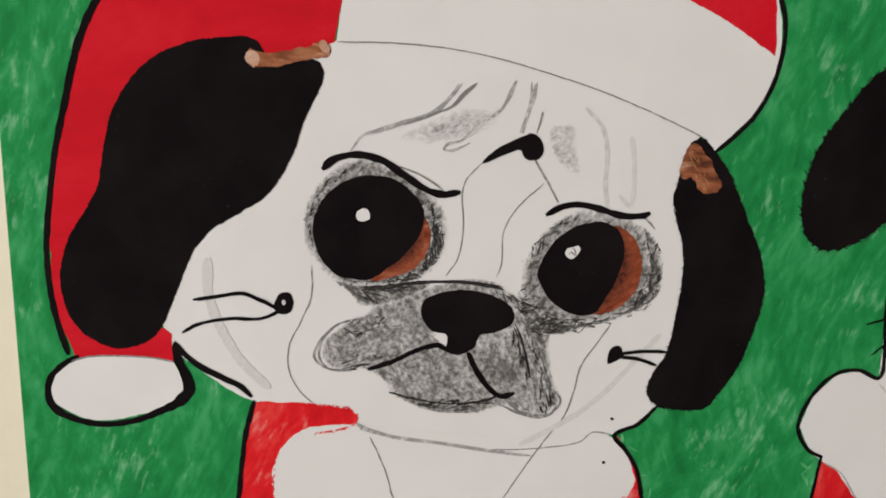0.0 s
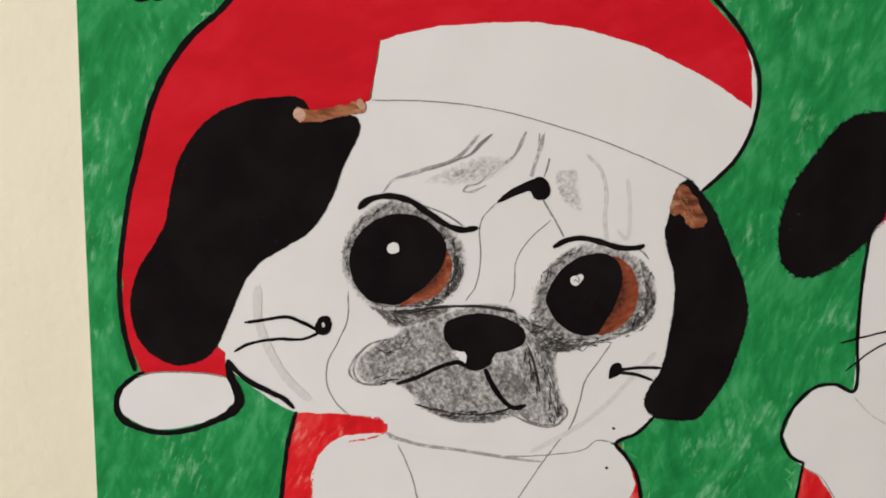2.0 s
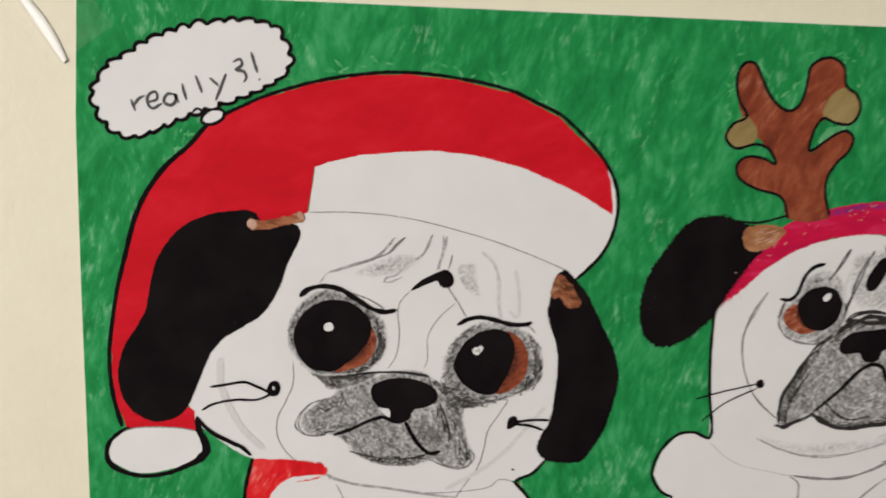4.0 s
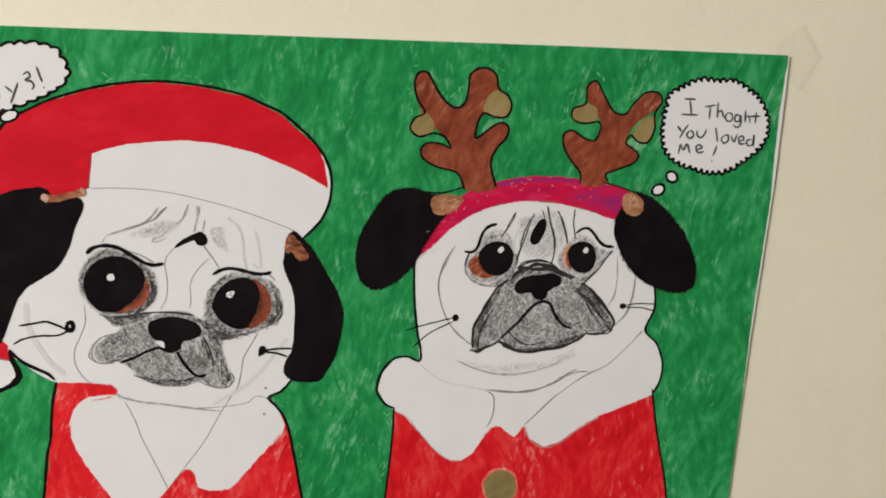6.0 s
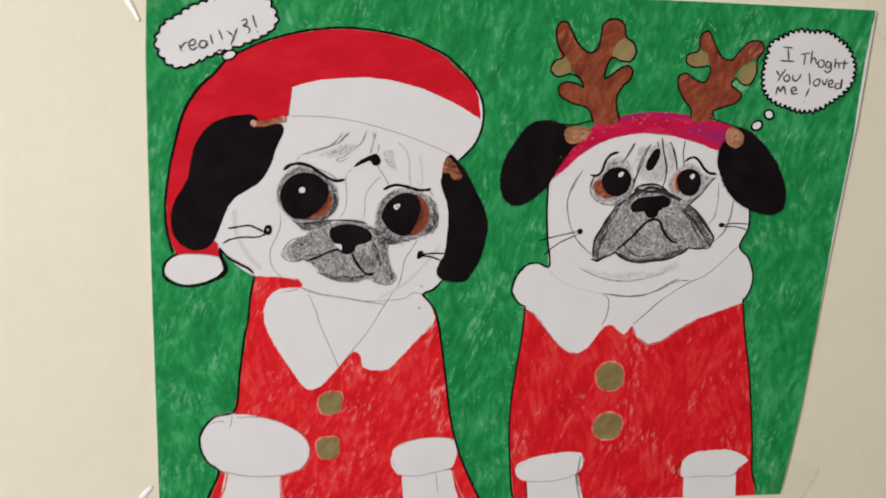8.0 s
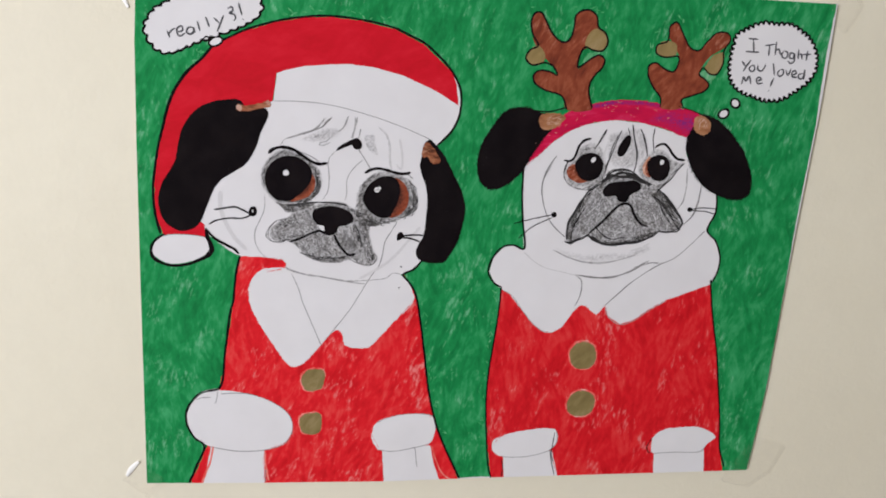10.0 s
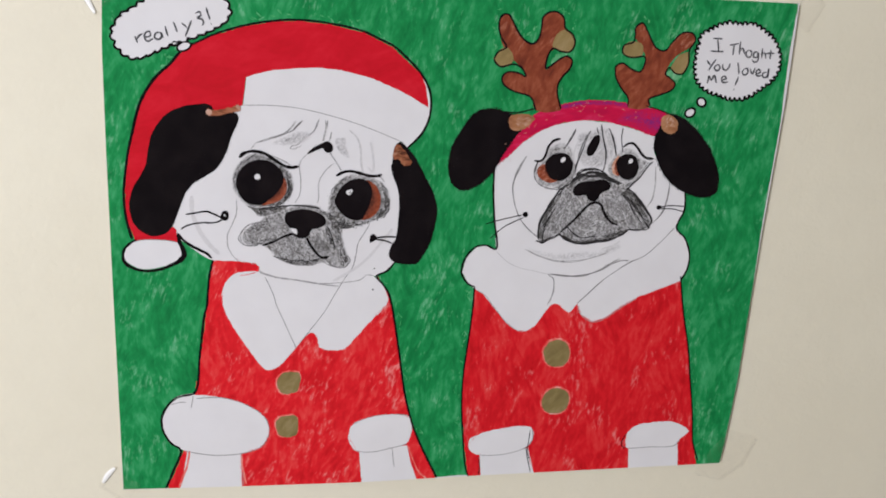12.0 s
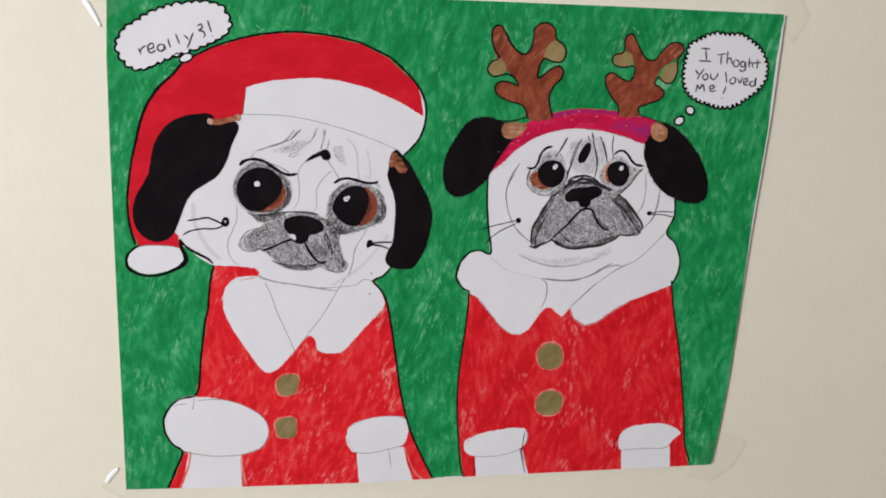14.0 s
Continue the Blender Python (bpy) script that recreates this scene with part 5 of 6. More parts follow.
stroke("pencil_line", faceB, MIDG2, 5.24, 0.4, [(18.2, 0.7), (22.4, -3.1), (27.6, -5.9), (35.4, -7.7), (42.2, -9.1)])
stroke("pencil_line", faceB, GRAPHITE, 5.32, 0.53, [(41.4, -9.1), (43.9, -10.7), (44.6, -13.8), (44.1, -18.6), (42.3, -22.9)])
stroke("pencil_line", faceB, GRAPHITE, 5.4, 0.48, [(96.5, 12.6), (90.4, 5.7), (84.4, 0.1), (77.6, -3.4), (71.2, -7.7), (65.3, -12.3), (60.4, -17.4), (55.8, -22.2)])
shade("chin_shading", faceB, GRAPH3, 4.24, 2.6, .36, [(29.1, 4.7), (36.4, 2.2), (45.4, 1.1), (54.4, 2), (63.3, 2.7), (71.6, 5.9), (73.9, 3.9), (67.5, -0.4), (57.3, -2.6), (44.4, -3.1), (35.3, -0.9)])
stroke("pencil_line", faceB, MIDG, 5.48, [0.42, 0.7, 0.7, 0.56, 0.42], [(30.8, 2.1), (36.6, -0.9), (43.9, -2.8), (52.1, -3), (59.8, -1.6), (66.8, 0.9)])
stroke("pencil_smear", faceB, SMEAR, 5.56, 0.9, [(64.6, 2.7), (69.7, 4.3), (72.6, 6.5)])
wd3 = fill("whisker_dot", faceB, BLACK, 6.4, [(28.7, 17.2), (29.1, 18.4), (30.4, 18.5), (31, 17.2), (30.3, 16.2), (29.3, 16.2)])
wh5 = stroke("whisker", faceB, BLACK, 6.48, 0.46, [(29, 17.3), (20.5, 15.2), (12.9, 13)])
wh6 = stroke("whisker", faceB, BLACK, 6.56, 0.46, [(29.1, 16.1), (20.7, 11.7), (15.2, 6.6)])
wd4 = fill("whisker_dot", faceB, BLACK, 6.64, [(87.4, 21.7), (88, 22.7), (89.6, 22.3), (89.5, 21), (88.3, 20.7)])
wh7 = stroke("whisker", faceB, BLACK, 6.72, 0.46, [(88.4, 21.7), (93.9, 22.6), (100.1, 22.5)])
wh8 = stroke("whisker", faceB, BLACK, 6.8, 0.46, [(89, 21.3), (95.4, 21.1), (100.3, 20)])
cloudA1 = bubble("small_bubble", cloudA, 7.08, 0.8, [(-110.3, 81.5), (-107.6, 82.5), (-109.9, 79.9)])
cloudB1 = bubble("small_bubble", cloudB, 7.16, 0.9, [(102.4, 67.1), (104.4, 67.1), (102.8, 65.1)])
cloudB2 = bubble("small_bubble", cloudB, 7.24, 0.9, [(98, 62.6), (100.2, 63.6), (98.7, 60.9)])
written(cloudA, "really?!", [[(-128.8, 84.8), (-127.9, 82.2)], [(-128.2, 83.5), (-127, 85.1), (-125.7, 85.8)], [(-125.1, 84.3), (-122.8, 85.2), (-123.2, 86.7), (-124.8, 86), (-125.1, 84.3), (-124.1, 83), (-121.8, 84.2)], [(-118.8, 86.3), (-120.5, 86.4), (-121.3, 84.6), (-120, 83.8), (-118.6, 84.9), (-118.8, 86.5), (-118, 84.5)], [(-117.1, 88.9), (-116.2, 85.2)], [(-113.9, 90.8), (-112.5, 86.9)], [(-110.8, 90.5), (-108.7, 88.6)], [(-107, 91.5), (-108.2, 88.4), (-109.5, 85.3)], [(-105.3, 94.2), (-103.7, 94.9), (-103.3, 93.6), (-104.7, 92.5), (-102.9, 92.1), (-102.3, 90.8), (-103, 89.7)], [(-101.2, 96.5), (-99.8, 92)], [(-99.5, 90.7), (-99.3, 90.3)]])
written(cloudB, "I", [[(104.3, 93.1), (108.5, 93)], [(106.5, 92.9), (107.3, 88.1)], [(103.8, 88), (109.6, 87.9)]])
written(cloudB, "Thoght", [[(111.8, 90.6), (115.7, 91.4)], [(113.7, 90.9), (113.7, 86.7)], [(116.3, 92.4), (116.5, 87)], [(116.3, 88.6), (117.6, 89.6), (118.7, 87.3)], [(120, 89), (119.2, 87.6), (120.1, 86.2), (121.6, 86.5), (121.6, 88.4), (120, 89)], [(124.4, 88.2), (122.9, 88.2), (122.8, 86.3), (124.3, 86.3), (124.6, 88.2), (124.8, 84.9), (123.4, 84.2), (122.2, 85.1)], [(126.2, 89.9), (126.4, 85.9)], [(126.2, 87.3), (127.4, 88.1), (128.2, 85.8)], [(130, 89.6), (130, 85.6)], [(127.9, 87.9), (131.7, 88.2)]])
written(cloudB, "You", [[(102.8, 84.2), (104.7, 82.1)], [(106.7, 84.8), (105, 82.1), (104, 80)], [(107.2, 82.7), (106.3, 81.2), (107.7, 80.1), (108.8, 81.3), (107.9, 82.7), (107.2, 82.7)], [(109.9, 83), (110.1, 81.1), (111.4, 80.5), (112.6, 81.7), (113.1, 83.4)]])
written(cloudB, "loved", [[(116.3, 83.9), (117.4, 79)], [(119.4, 81.4), (118.6, 80), (119.7, 78.8), (121.1, 79.8), (120.7, 81.5), (119.4, 81.4)], [(121.9, 81.5), (123.2, 79.4), (124.1, 82.1)], [(125, 79.5), (126.6, 80.3), (126, 81.4), (124.8, 80.7), (125.3, 78.8), (127.3, 78.9)], [(129.4, 80.4), (127.7, 79.8), (128.2, 78.2), (129.7, 78.5), (130, 81.8), (130.2, 78)]])
written(cloudB, "Me!", [[(104, 74.8), (104.5, 77.9), (105.6, 76.2), (106.7, 78.2), (108, 75.1)], [(110.2, 76.4), (112.1, 77.2), (111.2, 78.1), (110, 77.3), (110.8, 75.5), (113, 75.8)], [(117.3, 78.1), (116.2, 74.4)], [(116, 73), (115.8, 72.5)]])
dk1 = shade("eye_shading", eyeA, GRAPH2, 5.08, 0.9, .95, [(-73.6, 34), (-70.5, 31.2), (-68.3, 26.5), (-69.9, 22.2), (-73, 19.4), (-77.3, 17.6), (-76.8, 19.3), (-73.1, 21.7), (-71.3, 25.2), (-71.5, 28.6)])
dk2 = shade("eye_shading", eyeA, GRAPH1, 5.16, 00.68, .9, [(-88.9, 19.2), (-83.4, 18.3), (-76.8, 18.7), (-70.2, 18.7), (-72.9, 16.6), (-77.8, 14.5), (-83.3, 13.9), (-85, 16.1)])
dk3 = shade("eye_shading", eyeB, GRAPH1, 5.24, 0.8, .98, [(-55, 18.4), (-51.9, 15.2), (-47.7, 12.5), (-41.4, 12.3), (-34.7, 14.8), (-31.1, 18.6), (-28.9, 22.8), (-28.8, 18.7), (-32.3, 14.4), (-39, 11.6), (-47.5, 9.1), (-51, 10.2), (-54.1, 13.7)])
dk4 = shade("eye_shading", eyeA, GRAPH2, 5.32, 0.7, .75, [(-92.4, 33.3), (-90.3, 36.6), (-85.6, 39), (-88.2, 36.1), (-91.1, 32.2), (-92.3, 27.2), (-92.5, 23.3), (-93.6, 27.1)])
dk5 = shade("muzzle_edge", muzA, GRAPH1, 5.4, 00.77, .92, [(-79.3, 0.3), (-76.1, -2.4), (-70.3, -4), (-63.3, -4.3), (-57, -2.9), (-59.7, -6.6), (-66.1, -7.1), (-71.9, -6), (-76.6, -3.4)])
dk6 = shade("muzzle_edge", muzA, GRAPH1, 5.48, 0.8, .9, [(-53.6, 14.3), (-49.9, 11.5), (-47.7, 5.5), (-46.7, -0.6), (-45.1, -4.1), (-48, -6.3), (-47.8, -0.6), (-50.6, 5.4), (-53.3, 10.1)])
ht1 = hatch("pencil_hatching", muzA, GRAPHITE, 7.8, 90, 20, 22, [(-82.2, 13.3), (-74.5, 15.9), (-70.9, 10.8), (-68.5, 7.9), (-76.3, 4.6), (-81.9, 2.7), (-87.5, 2.5), (-88.7, 6.6)])
ht2 = hatch("pencil_hatching", muzA, GRAPHITE, 7.88, 90, -5, 25, [(-77.4, 2.2), (-68.4, 5.5), (-63.2, 4.4), (-58.8, -2.2), (-64.4, -6.1), (-71.4, -5.3)])
ht3 = hatch("pencil_hatching", muzA, GRAPHITE, 7, 90, -72, 14, [(-61.6, 6.3), (-58.3, 8.8), (-52.8, 11.4), (-49, 6.7), (-46.7, -0.6), (-47.4, -5.6), (-52.7, -6.4), (-56.5, -2.1)])
ht4 = hatch("pencil_hatching", eyeA, DARKG, 6.08, 54, 70, 40, [(-73, 34.1), (-69.1, 30.4), (-68.3, 26.5), (-70.3, 21.8), (-74.6, 18.2), (-83.4, 17.3), (-87.8, 18.9), (-77.9, 19.3), (-72.6, 23.5)])
ht5 = hatch("pencil_hatching", eyeB, DARKG, 6.16, 78, 15, 30, [(-54.3, 24.2), (-52.7, 17.3), (-47.2, 13.3), (-39.1, 12), (-32.4, 15), (-28.6, 22.8), (-28.7, 18.1), (-33.4, 13.4), (-48.1, 9.4), (-54.1, 13.7)])
ht6 = hatch("pencil_hatching", eyeB, DARKG, 6.24, 30, 60, 30, [(-53.3, 25.3), (-48.6, 30.6), (-44.4, 32.7), (-37.6, 32.5), (-44.2, 31.4), (-49.6, 28.3), (-52, 23.1)])
ht7 = hatch("pencil_hatching", eyeA, DARKG, 6.32, 24, 50, 25, [(-92.7, 27.2), (-91.8, 32.7), (-88.2, 37.8), (-82.9, 40.1), (-86.1, 37.9), (-90.3, 33.9), (-91.8, 29.4), (-91.7, 23.9)])
ht11 = hatch("pencil_hatching", faceA, SMEAR, 6.64, 45, 25, 12, [(-77.7, 44.1), (-71.5, 47.4), (-63.1, 49.9), (-59.8, 48.7), (-67.1, 44.1), (-71.3, 43.6)])
ird1 = shade("iris_shadow", eyeA, IRISD, 8.72, 2.2, .8, [(-74.2, 31.5), (-72.4, 29.7), (-71.9, 26.7), (-73, 23.7), (-75.6, 21.4), (-79.1, 20.3), (-81.9, 20.8), (-82.5, 24.2), (-78.3, 28.9)])
ird2 = shade("iris_shadow", eyeB, IRISD, 8.8, 2.4, .8, [(-38.8, 30.2), (-35.2, 28.3), (-33.3, 23.8), (-33.7, 19.3), (-36.2, 16), (-39.9, 14.2), (-41.8, 17.1), (-40.7, 23.5)])
fr0 = fringe("ragged_edge", earA, BLACK, 7.08, 110, 0.38, 0.16, [(-101.3, 59.4), (-106.9, 59.4), (-111.9, 58.4), (-117, 56.1), (-121.6, 51.8), (-124.9, 46.1), (-126.5, 39.8), (-127.7, 34.4), (-130.8, 28.9), (-133.4, 24.5), (-135, 18.9), (-134.8, 13.3), (-132.4, 8.2), (-128.7, 5.6), (-124.4, 5.2), (-120.6, 6.7), (-118.1, 9.8), (-116.1, 14.5), (-114, 19.7), (-111.8, 24.2), (-109.4, 27.1), (-104.1, 30.6), (-99.3, 34), (-96.7, 37.9), (-94.6, 42.3), (-93.1, 47.1), (-91, 51.3), (-90.1, 53.9), (-90.9, 56.3), (-94.7, 56.7), (-98.8, 56.5)], closed=True)
fr1 = fringe("ragged_edge", earA2, BLACK, 7.16, 240, 0.7, 0.18, [(-25.5, 46.3), (-27.1, 43.2), (-27.4, 39.9), (-27.9, 35.4), (-27, 32.1), (-25.2, 27.6), (-24.4, 20.6), (-24.7, 13.5), (-25.6, 6.2), (-28, 1.2), (-28.2, -2), (-26.1, -4.6), (-21.9, -5.4), (-16.5, -5), (-13.9, -1.6), (-11, 4.1), (-9.1, 11.6), (-8.3, 18.8), (-10.1, 25.8), (-13.1, 31.5), (-16.1, 37), (-18.3, 40.8), (-21.6, 44.5), (-23.8, 46.6)], closed=True)
fr2 = fringe("ragged_edge", earB, BLACK, 7.24, 260, 1.9, 0.24, [(22.2, 59.2), (14.4, 61.5), (7.3, 60.2), (1.7, 53.7), (-2.8, 45.4), (-4.1, 37), (-2.2, 29.9), (2, 27.3), (7.5, 28.9), (14.5, 35.1), (18.5, 42.4), (22.3, 48.4), (26.3, 54), (26.6, 57.5)], closed=True)
fr3 = fringe("ragged_edge", earB2, BLACK, 7.32, 260, 1.9, 0.24, [(86, 56.8), (88.5, 61.4), (94.1, 60.7), (100.2, 56.5), (106.5, 50.2), (111.5, 42.3), (113.9, 35), (113.2, 28.8), (108.3, 26.7), (99.6, 28.5), (91.5, 33.7), (86.5, 40.5), (83.7, 47.7), (84, 52.5)], closed=True)
fr5 = fringe("ragged_edge", coatA, REDSUIT, 5.4, 170, 0.8, 0.28, [(-98.7, -17.5), (-99, -25.1), (-94.5, -35.3), (-88, -45.7), (-81.8, -53.9), (-77.1, -53.4), (-70.8, -47), (-67.1, -42.4), (-61.6, -36.9), (-59.4, -38.5), (-58, -43.7), (-53.5, -45), (-47.3, -44.2), (-42.3, -38.9), (-36.2, -31.7), (-29.1, -23.3)])
fr6 = fringe("ragged_edge", suitB, REDSUIT2, 4.48, 190, 0.8, 0.28, [(12.9, -18.2), (17.5, -23.9), (24.3, -31.8), (29, -34.9), (33.4, -35.4), (37.2, -33), (41.8, -25.8), (44.2, -22.9), (46.8, -22.8), (52.2, -26.8), (55.8, -22.7), (57.9, -27.5), (63.4, -30.7), (69.2, -28.7), (75.3, -23.9), (82.7, -19.3), (92.7, -15.2), (101.8, -11.4)])
fr7 = fringe("ragged_edge", bandB, MAGENTA, 6.56, 110, 0.8, 0.28, [(16.8, 38.3), (21.4, 42.4), (28.3, 49.1), (37.6, 54.7), (48.4, 57.6), (60.5, 57.8), (73, 55.5), (84.2, 52.5)])
fr8 = fringe("ragged_edge", coatA, REDSUIT, 5.64, 60, 0.9, 0.3, [(-94.2, -5.2), (-88.5, -5.7), (-84.9, -6.2), (-83.5, -7.6), (-83.9, -9.3), (-87.3, -10.7), (-91.9, -11.5)])
fr9 = fringe("ragged_edge", suitB, REDSUIT2, 6.72, 70, 0.7, 0.25, [(10.2, -89.7), (14, -85.7), (21.8, -83.2), (34.9, -81.5), (39, -82.7), (39.9, -88.4), (38.3, -94.2), (40.4, -105)])
fr10 = fringe("ragged_edge", suitB, REDSUIT2, 6.8, 70, 0.7, 0.25, [(86.4, -103), (84.2, -86), (87.4, -82), (95.4, -80), (104.9, -79.5), (110.6, -81.5), (114, -84.4)])
fr11 = fringe("ragged_edge", coatA, REDSUIT, 6.88, 90, 0.7, 0.25, [(-100.8, -66.8), (-91.1, -70.3), (-82.5, -76.6), (-80.6, -83.6), (-84, -90.5), (-92.7, -95.2), (-93.4, -110.6)])
fr12 = fringe("ragged_edge", coatA, REDSUIT, 6, 80, 0.7, 0.25, [(-39.2, -109.4), (-41.7, -93.9), (-45.3, -85.1), (-43.3, -80.1), (-35.7, -76.8), (-25.4, -75.4), (-17.7, -76.8)])
fr13 = fringe("bare_edge", backgr, MISTG, 2.08, 24, 2.2, 0.5, [(107.9, -9.7), (107, -25.7), (111, -42), (114, -58.7), (117.1, -75.7), (119.1, -93.2)], drift=0.7)
fr14 = fringe("bare_edge", backgr, MISTG, 2.16, 24, 2.2, 0.5, [(-33, -10.6), (-26, -19.2), (-22.7, -34.8), (-20.6, -48.1), (-18.2, -64.4), (-14.2, -81), (-8.3, -94.7)], drift=0.7)
fr15 = fringe("bare_edge", backgr, MISTG, 2.24, 24, 2.2, 0.5, [(7.3, -16.2), (6.7, -26.6), (5.5, -39.9), (3.8, -56.1), (3.6, -69.9), (4.8, -86.8)], drift=0.7)
bare_seven = fringe("bare_edge", backgr, MISTG, 2.3, 42, 2.0, 0.6, [(-121.5, 71.5), (-112, 80.5), (-98, 88), (-76, 94), (-54, 94), (-34, 89), (-20, 80)], drift=1.1)
bare_eight = fringe("bare_edge", backgr, MISTG, 2.4, 33, 2.0, 0.6, [(11.8, 82), (13.3, 92), (16, 100.4), (22, 95), (27, 90.3), (31, 96), (35, 102.2), (41, 100.4), (47.6, 90)], drift=1.1)
bare_nine = fringe("bare_edge", backgr, MISTG, 2.5, 25, 2.0, 0.6, [(62.8, 79), (65, 88), (70, 97), (74.2, 99.4), (80, 90.4), (86, 93), (92, 96.4), (98, 93)], drift=1.1)
flecked = fringe("pale_flecks", bandB, PINK, 7.4, 30, 1.1, 0.2, [(19, 43), (26, 51), (34, 57), (44, 61.5), (60, 62.5), (76, 61)], label="pale flecks of bare paper", drift=1.6)
hatch("pencil_hatching", muzA, DARKG, 8.0, 49, 5, 18, [(-77.4, -2.3), (-72.1, -3.5), (-65.7, -3.9), (-59.2, -3.6), (-57, -4.7), (-61.3, -5.7), (-66.6, -6.5), (-72, -5.9), (-75.8, -4.3)])
hatch("pencil_hatching", muzA, DARKG, 8.05, 33, -12, 18, [(-83.1, 17.7), (-77, 18.7), (-72, 19.1), (-72.4, 17.8), (-77, 16.6), (-81, 14.3), (-83.6, 15.9)])
hatch("pencil_hatching", muzA, DARKG, 8.1, 27, -30, 18, [(-61.7, 19.2), (-57.5, 18.4), (-53.6, 15.1), (-51.2, 11.3), (-52.8, 11.2), (-55.7, 14.5), (-59, 16.9)])
hatch("pencil_hatching", muzA, DARKG, 8.15, 38, -75, 10, [(-53.4, 11.8), (-51.1, 9.6), (-48.8, 4), (-46.3, -2.9), (-47.3, -6.7), (-49.3, -5.9), (-49.3, 0.6), (-51.4, 6.2)])
hatch("pencil_hatching", muzA, DARKG, 8.2, 27, -78, 8, [(-55.9, 10.6), (-54.7, 11.2), (-51.6, 2.8), (-51.9, -0.6), (-53.9, 3.9)])
hatch("pencil_hatching", muzA, GRAPHITE, 8.25, 60, -60, 20, [(-60.9, 6), (-58.9, 7.7), (-55.5, 3.9), (-54.6, -0.7), (-57.2, -1.9), (-59.4, 1.5)])
hatch("pencil_hatching", muzA, DARKG, 8.3, 22, 12, 16, [(-88, 3.2), (-84.9, 4.4), (-78.7, 4.5), (-81.7, 2.4), (-85.9, 1.4)])
hatch("pencil_hatching", muzA, DARKG, 8.35, 22, 15, 18, [(-87, 10.4), (-83, 12.1), (-77.9, 12.2), (-80.9, 9.4), (-86, 7.7)])
stroke("pencil_line", muzA, DARKG, 8.4, 0.6, [(-77.4, -2.7), (-72.1, -4.2), (-65.6, -4.8), (-59.8, -4), (-57.1, -3.3)])
stroke("pencil_line", muzA, DARKG, 8.45, [0.5, 0.8, 0.6], [(-83.1, 17.3), (-78, 18.1), (-73, 18.8), (-66.9, 19.1), (-61.7, 19.2), (-57.5, 18)])
stroke("pencil_line", muzA, GRAPHITE, 8.5, 0.55, [(-55.9, -5.1), (-53.1, -6.5), (-49.2, -7.4), (-46.5, -6.6), (-45.5, -4.6)])
stroke("pencil_line", muzA, DARKG, 8.55, 0.5, [(-54.7, 11.2), (-53.4, 8.4), (-52, 4), (-51.1, 0.8)])
hatch("pencil_hatching", eyeA, DARKG, 6.5, 60, -70, 22, [(-71.8, 34.3), (-70, 30.9), (-68.7, 26.3), (-69.6, 23.1), (-72.2, 20.7), (-72.6, 22.8), (-70.8, 26.2), (-71.2, 30.3)])
hatch("pencil_hatching", eyeA, DARKG, 6.55, 40, 8, 16, [(-88.1, 19.2), (-83.1, 18.5), (-77, 18.7), (-72.2, 19.9), (-74.1, 20.7), (-79.1, 19.5), (-85.1, 19.5)])
hatch("pencil_hatching", eyeB, DARKG, 6.6, 60, 12, 18, [(-53.3, 11.2), (-49.8, 13), (-44.4, 12.6), (-39.2, 13.2), (-33.9, 14.3), (-36.9, 12.2), (-43.2, 11.1), (-49.4, 9)])
hatch("pencil_hatching", eyeB, DARKG, 6.65, 40, 55, 20, [(-33.5, 15), (-30.2, 19), (-28.8, 23.4), (-28, 20.1), (-29.3, 16.3), (-32.2, 13.6)])
stroke("cuff_line", coatA, GRAPHITE, 6.7, 0.3, [(-122.9, -70.7), (-119.9, -69.6), (-116.4, -69.4)])
stroke("cuff_line", coatA, GRAPHITE, 6.75, 0.3, [(-121.8, -68.3), (-118.7, -66.4), (-115.2, -65.5), (-113, -65.3)])
stroke("cuff_line", coatA, GRAPHITE, 6.8, 0.28, [(-113.2, -65.8), (-113.6, -69.1), (-114.5, -72.4)])
stroke("cuff_line", coatA, GRAPHITE, 6.7, 0.3, [(-27.4, -91.9), (-25.6, -92.7), (-25, -97.1), (-24.4, -101.7)])
stroke("sleeve_edge", coatA, THINRED, 6.2, 0.8, [(-93.1, -94.9), (-93, -100.6), (-92.1, -106), (-91.5, -109.8)])
stroke("sleeve_edge", coatA, THINRED, 6.3, 0.9, [(-115.9, -93), (-117.3, -100.1), (-119.9, -107.2), (-121.3, -111.2)])
stroke("sleeve_edge", coatA, THINRED, 6.4, 0.7, [(-18.2, -91.3), (-15.9, -98), (-12.6, -104.8), (-8.8, -108)])
stroke("cuff_line", suitB, BLACK, 6.7, 0.4, [(38.2, -83.5), (37.7, -89.6), (37.4, -94), (38.7, -98.7)])
stroke("cuff_line", suitB, BLACK, 6.75, 0.45, [(84.2, -85.5), (82.5, -88.4), (82.2, -91.4), (84, -93.4)])
stroke("cuff_line", suitB, BLACK, 6.8, 0.4, [(14.5, -97.4), (15.3, -101.5), (14.9, -106.2)])
stroke("bubble_outline", cloudA, BLACK, 6.5, 0.6, [(-115.2, 82.2), (-113.8, 83.3), (-112.5, 82.5), (-113.2, 81.6)])
fill("bare_patch", backgr, PALEG, 2.9, [(36.6, 80.5), (37.7, 83.1), (40.3, 84.6), (43.2, 84.7), (42.3, 82.8), (39.5, 80.6)], label="thin patch of green marker", rough=0.5)
fill("bare_patch", backgr, PALEG, 2.9, [(85.5, 77.5), (87.3, 79.4), (90.3, 79), (92.9, 77.7), (91.1, 76), (87.6, 76.1)], label="thin patch of green marker", rough=0.5)
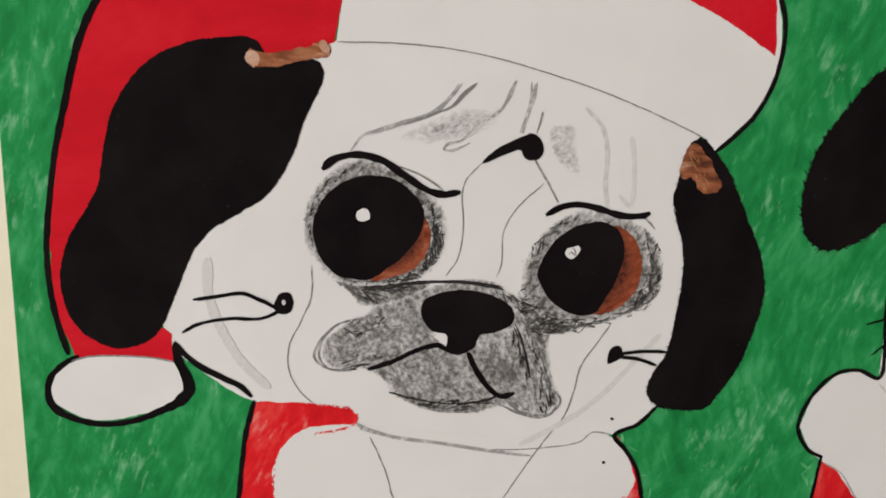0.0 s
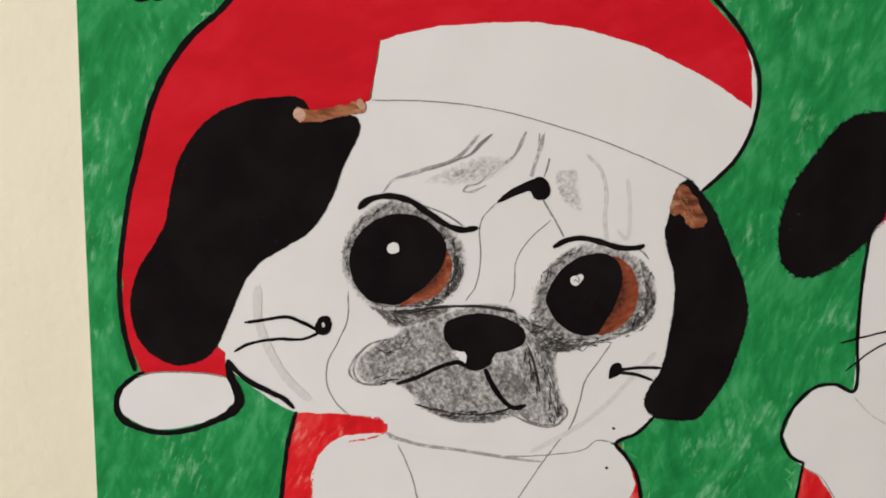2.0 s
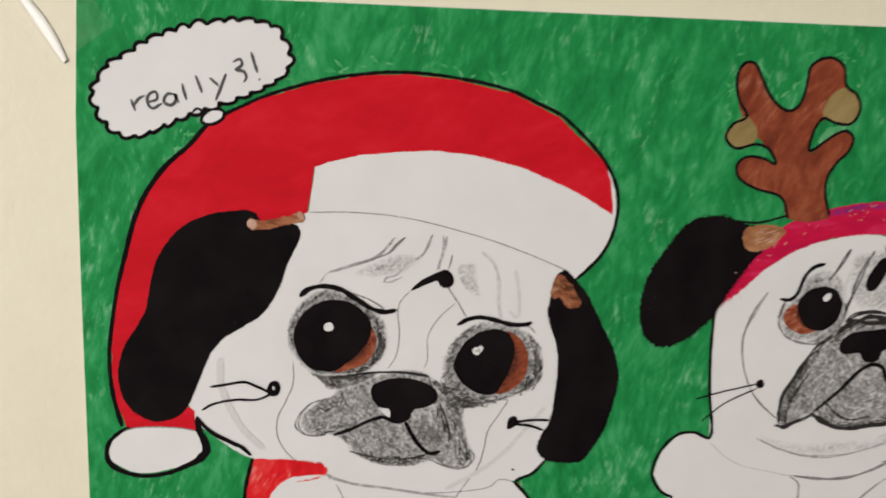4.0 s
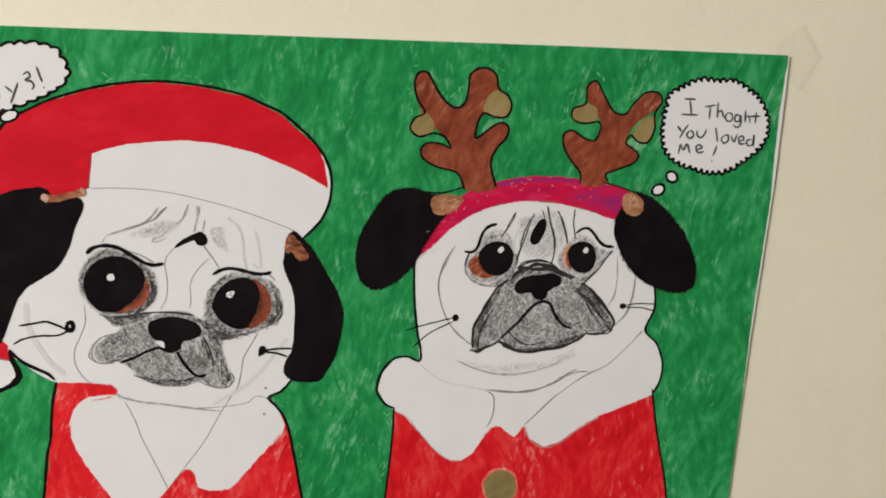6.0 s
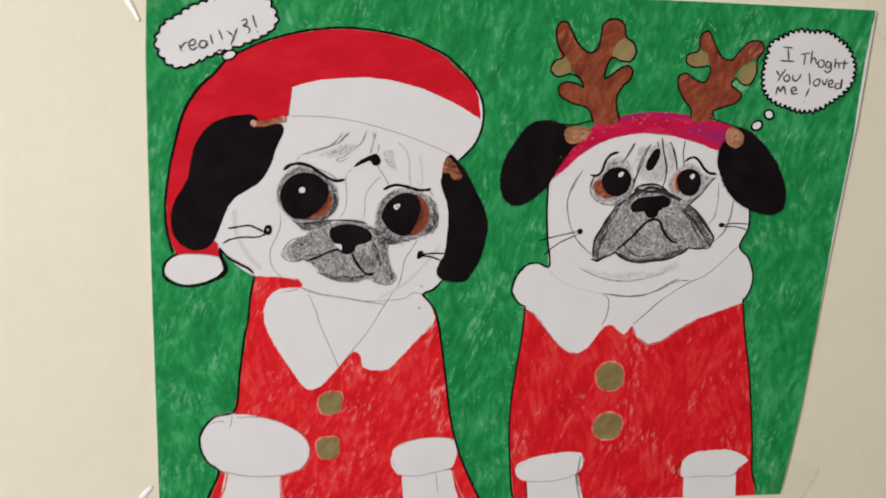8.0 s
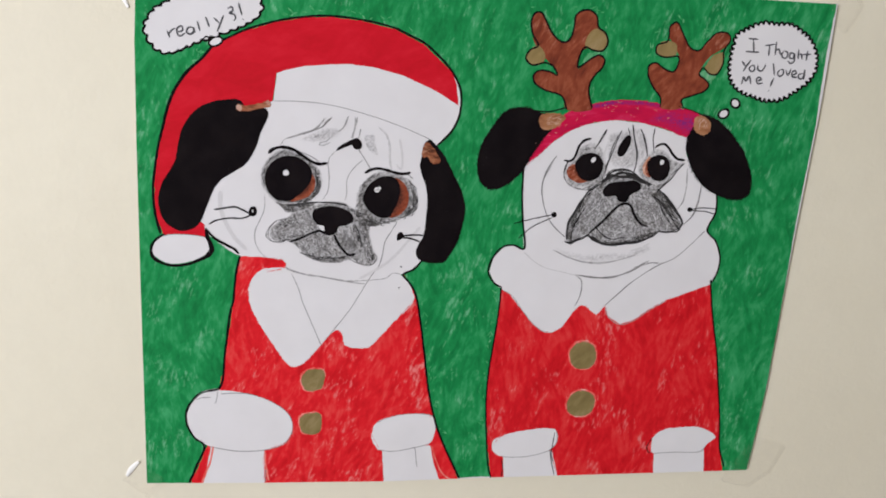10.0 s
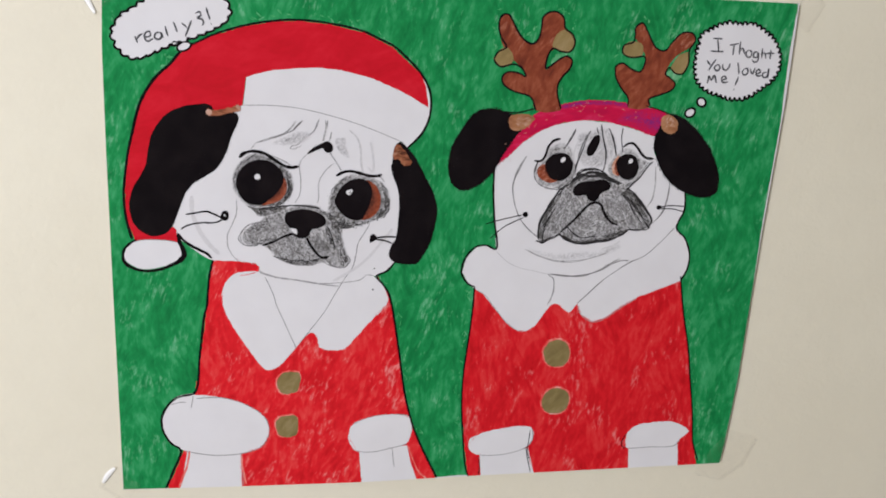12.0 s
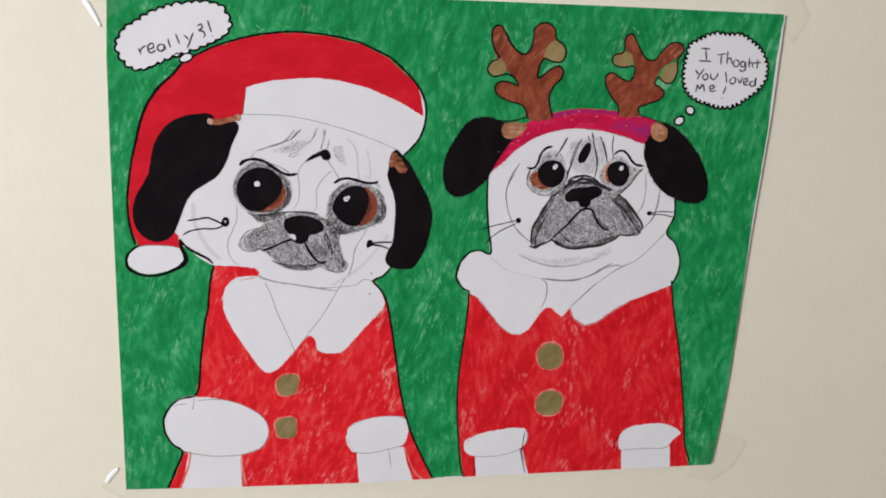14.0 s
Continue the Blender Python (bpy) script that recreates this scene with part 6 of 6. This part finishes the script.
ce1 = stroke("collar_line", suitB, MIDG, 6.32, 0.30, [(10.3, -16.7), (13.9, -18.7), (18.3, -24.4), (24.8, -32), (29.6, -35.2), (33.7, -35.4)])
ce2 = stroke("collar_line", suitB, MIDG, 6.4, 0.30, [(55.8, -23), (58, -27.8), (63.4, -30.9), (69.2, -29), (75.8, -23.9), (82.7, -19.6)])
nb10 = stroke("pencil_line", muzA, GRAPHITE, 7, 0.40, [(-82.8, 11.7), (-86.4, 10.9), (-90, 7.9), (-91.5, 4.2), (-89.9, 2.3), (-87.3, 1.6), (-81.8, 2.9), (-77.4, 0.8), (-73.9, -2.9), (-70.1, -5.3), (-65.3, -6.5), (-59, -5.6)])
nb24 = shade("eye_shading", eyeB, GRAPH1, 5.16, 0.8, .95, [(-33.2, 31.2), (-30.1, 27.9), (-28.3, 23.4), (-28.8, 18.3), (-32.9, 14.2), (-35.7, 13.4), (-32.1, 17.4), (-31.1, 22.1), (-32.1, 26.7)])
nb25 = hatch("pencil_hatching", eyeB, DARKG, 6.24, 60, 60, 35, [(-32.9, 30.7), (-29.7, 27.4), (-28.2, 22.8), (-29, 18.1), (-32.9, 14.2), (-34.7, 14.9), (-31.7, 19.2), (-30.8, 23.9)])
nb26 = hatch("pencil_hatching", eyeA, GRAPHITE, 6.32, 50, 70, 30, [(-93.4, 24.9), (-93.4, 30.5), (-90.8, 36), (-85.6, 40), (-79.7, 40.3), (-83.9, 38.3), (-89.2, 34.8), (-91.5, 30.6), (-92.1, 25.5)])


# ---- the tape that holds the corners ----
def tape(film, glare=None):
    """A strip of clear tape over one corner of the sheet, pressed down to the wall, with an optional lifted edge whose
    glare is painted white.
    """
    bm = bmesh.new()
    line = straight(film, 3.0)
    top = bm.faces.new([bm.verts.new((p.x / 1000, -0.00042, p.y / 1000)) for p in line])
    skirt = bmesh.ops.extrude_face_region(bm, geom=[top])
    mid = sum((Vector(p) for p in film), Vector((0, 0))) / len(film)
    for v in (g for g in skirt["geom"] if isinstance(g, bmesh.types.BMVert)):
        v.co.y = WALL_Y - 0.0002
        v.co.x += 0.03 * (v.co.x - mid.x / 1000)
        v.co.z += 0.03 * (v.co.z - mid.y / 1000)
    bmesh.ops.delete(bm, geom=[f for f in bm.faces if all(abs(v.co.y - WALL_Y + 0.0002) < 1e-7 for v in f.verts)], context="FACES_ONLY")
    mesh = bpy.data.meshes.new("clear_tape")
    bm.to_mesh(mesh), bm.free()
    mesh.materials.append(FILM)
    ob = new("clear_tape", mesh)
    ob.location = (0, 0, CENTRE)
    tagged(ob, "strip of clear sticky tape on a corner of the drawing", "tape", "tape on the corners")
    if glare:
        a, b = (Vector(p) for p in glare)
        along = (b - a).normalized()
        side = Vector((-along.y, along.x))
        bm, rows = bmesh.new(), []
        for k in range(13):
            s = k / 12
            p = a.lerp(b, s) + side * 0.5 * math.sin(math.pi * s)
            half = 1.25 * (0.35 + 0.65 * math.sin(math.pi * (0.12 + 0.8 * s)))
            rows.append([bm.verts.new((*((p + side * half * math.cos(g)) / 1000).to_tuple(), 0)) for g in np.linspace(0, math.pi, 7)])
            for v, g in zip(rows[-1], np.linspace(0, math.pi, 7)):
                v.co = (v.co.x, WALL_Y - 0.0003 - 0.0004 * math.sin(g), v.co.y)
        for r, q in zip(rows, rows[1:]):
            for n in range(6):
                bm.faces.new((r[n], q[n], q[n + 1], r[n + 1]))
        bmesh.ops.recalc_face_normals(bm, faces=bm.faces[:])
        for f in bm.faces:
            f.smooth = True
        part("edge_glare", bm, GLARE, ob, "lifted tape edge with its glare painted white")
    return ob


tape([(-155, 109), (-144, 92.5), (-132, 101), (-143, 117)], [(-153.6, 107.9), (-144.2, 92.9)])
tape([(-156.5, -110), (-149.5, -101.2), (-138, -109), (-145, -119)], [(-155.4, -109.6), (-149.6, -102.4)])
tape([(133, -85), (148.5, -89.2), (143.1, -102.5), (132.8, -110.4), (121.1, -107.5), (126, -94)])
tape([(136, 112), (144, 118), (151, 108), (145.5, 97.5), (138.5, 104)])
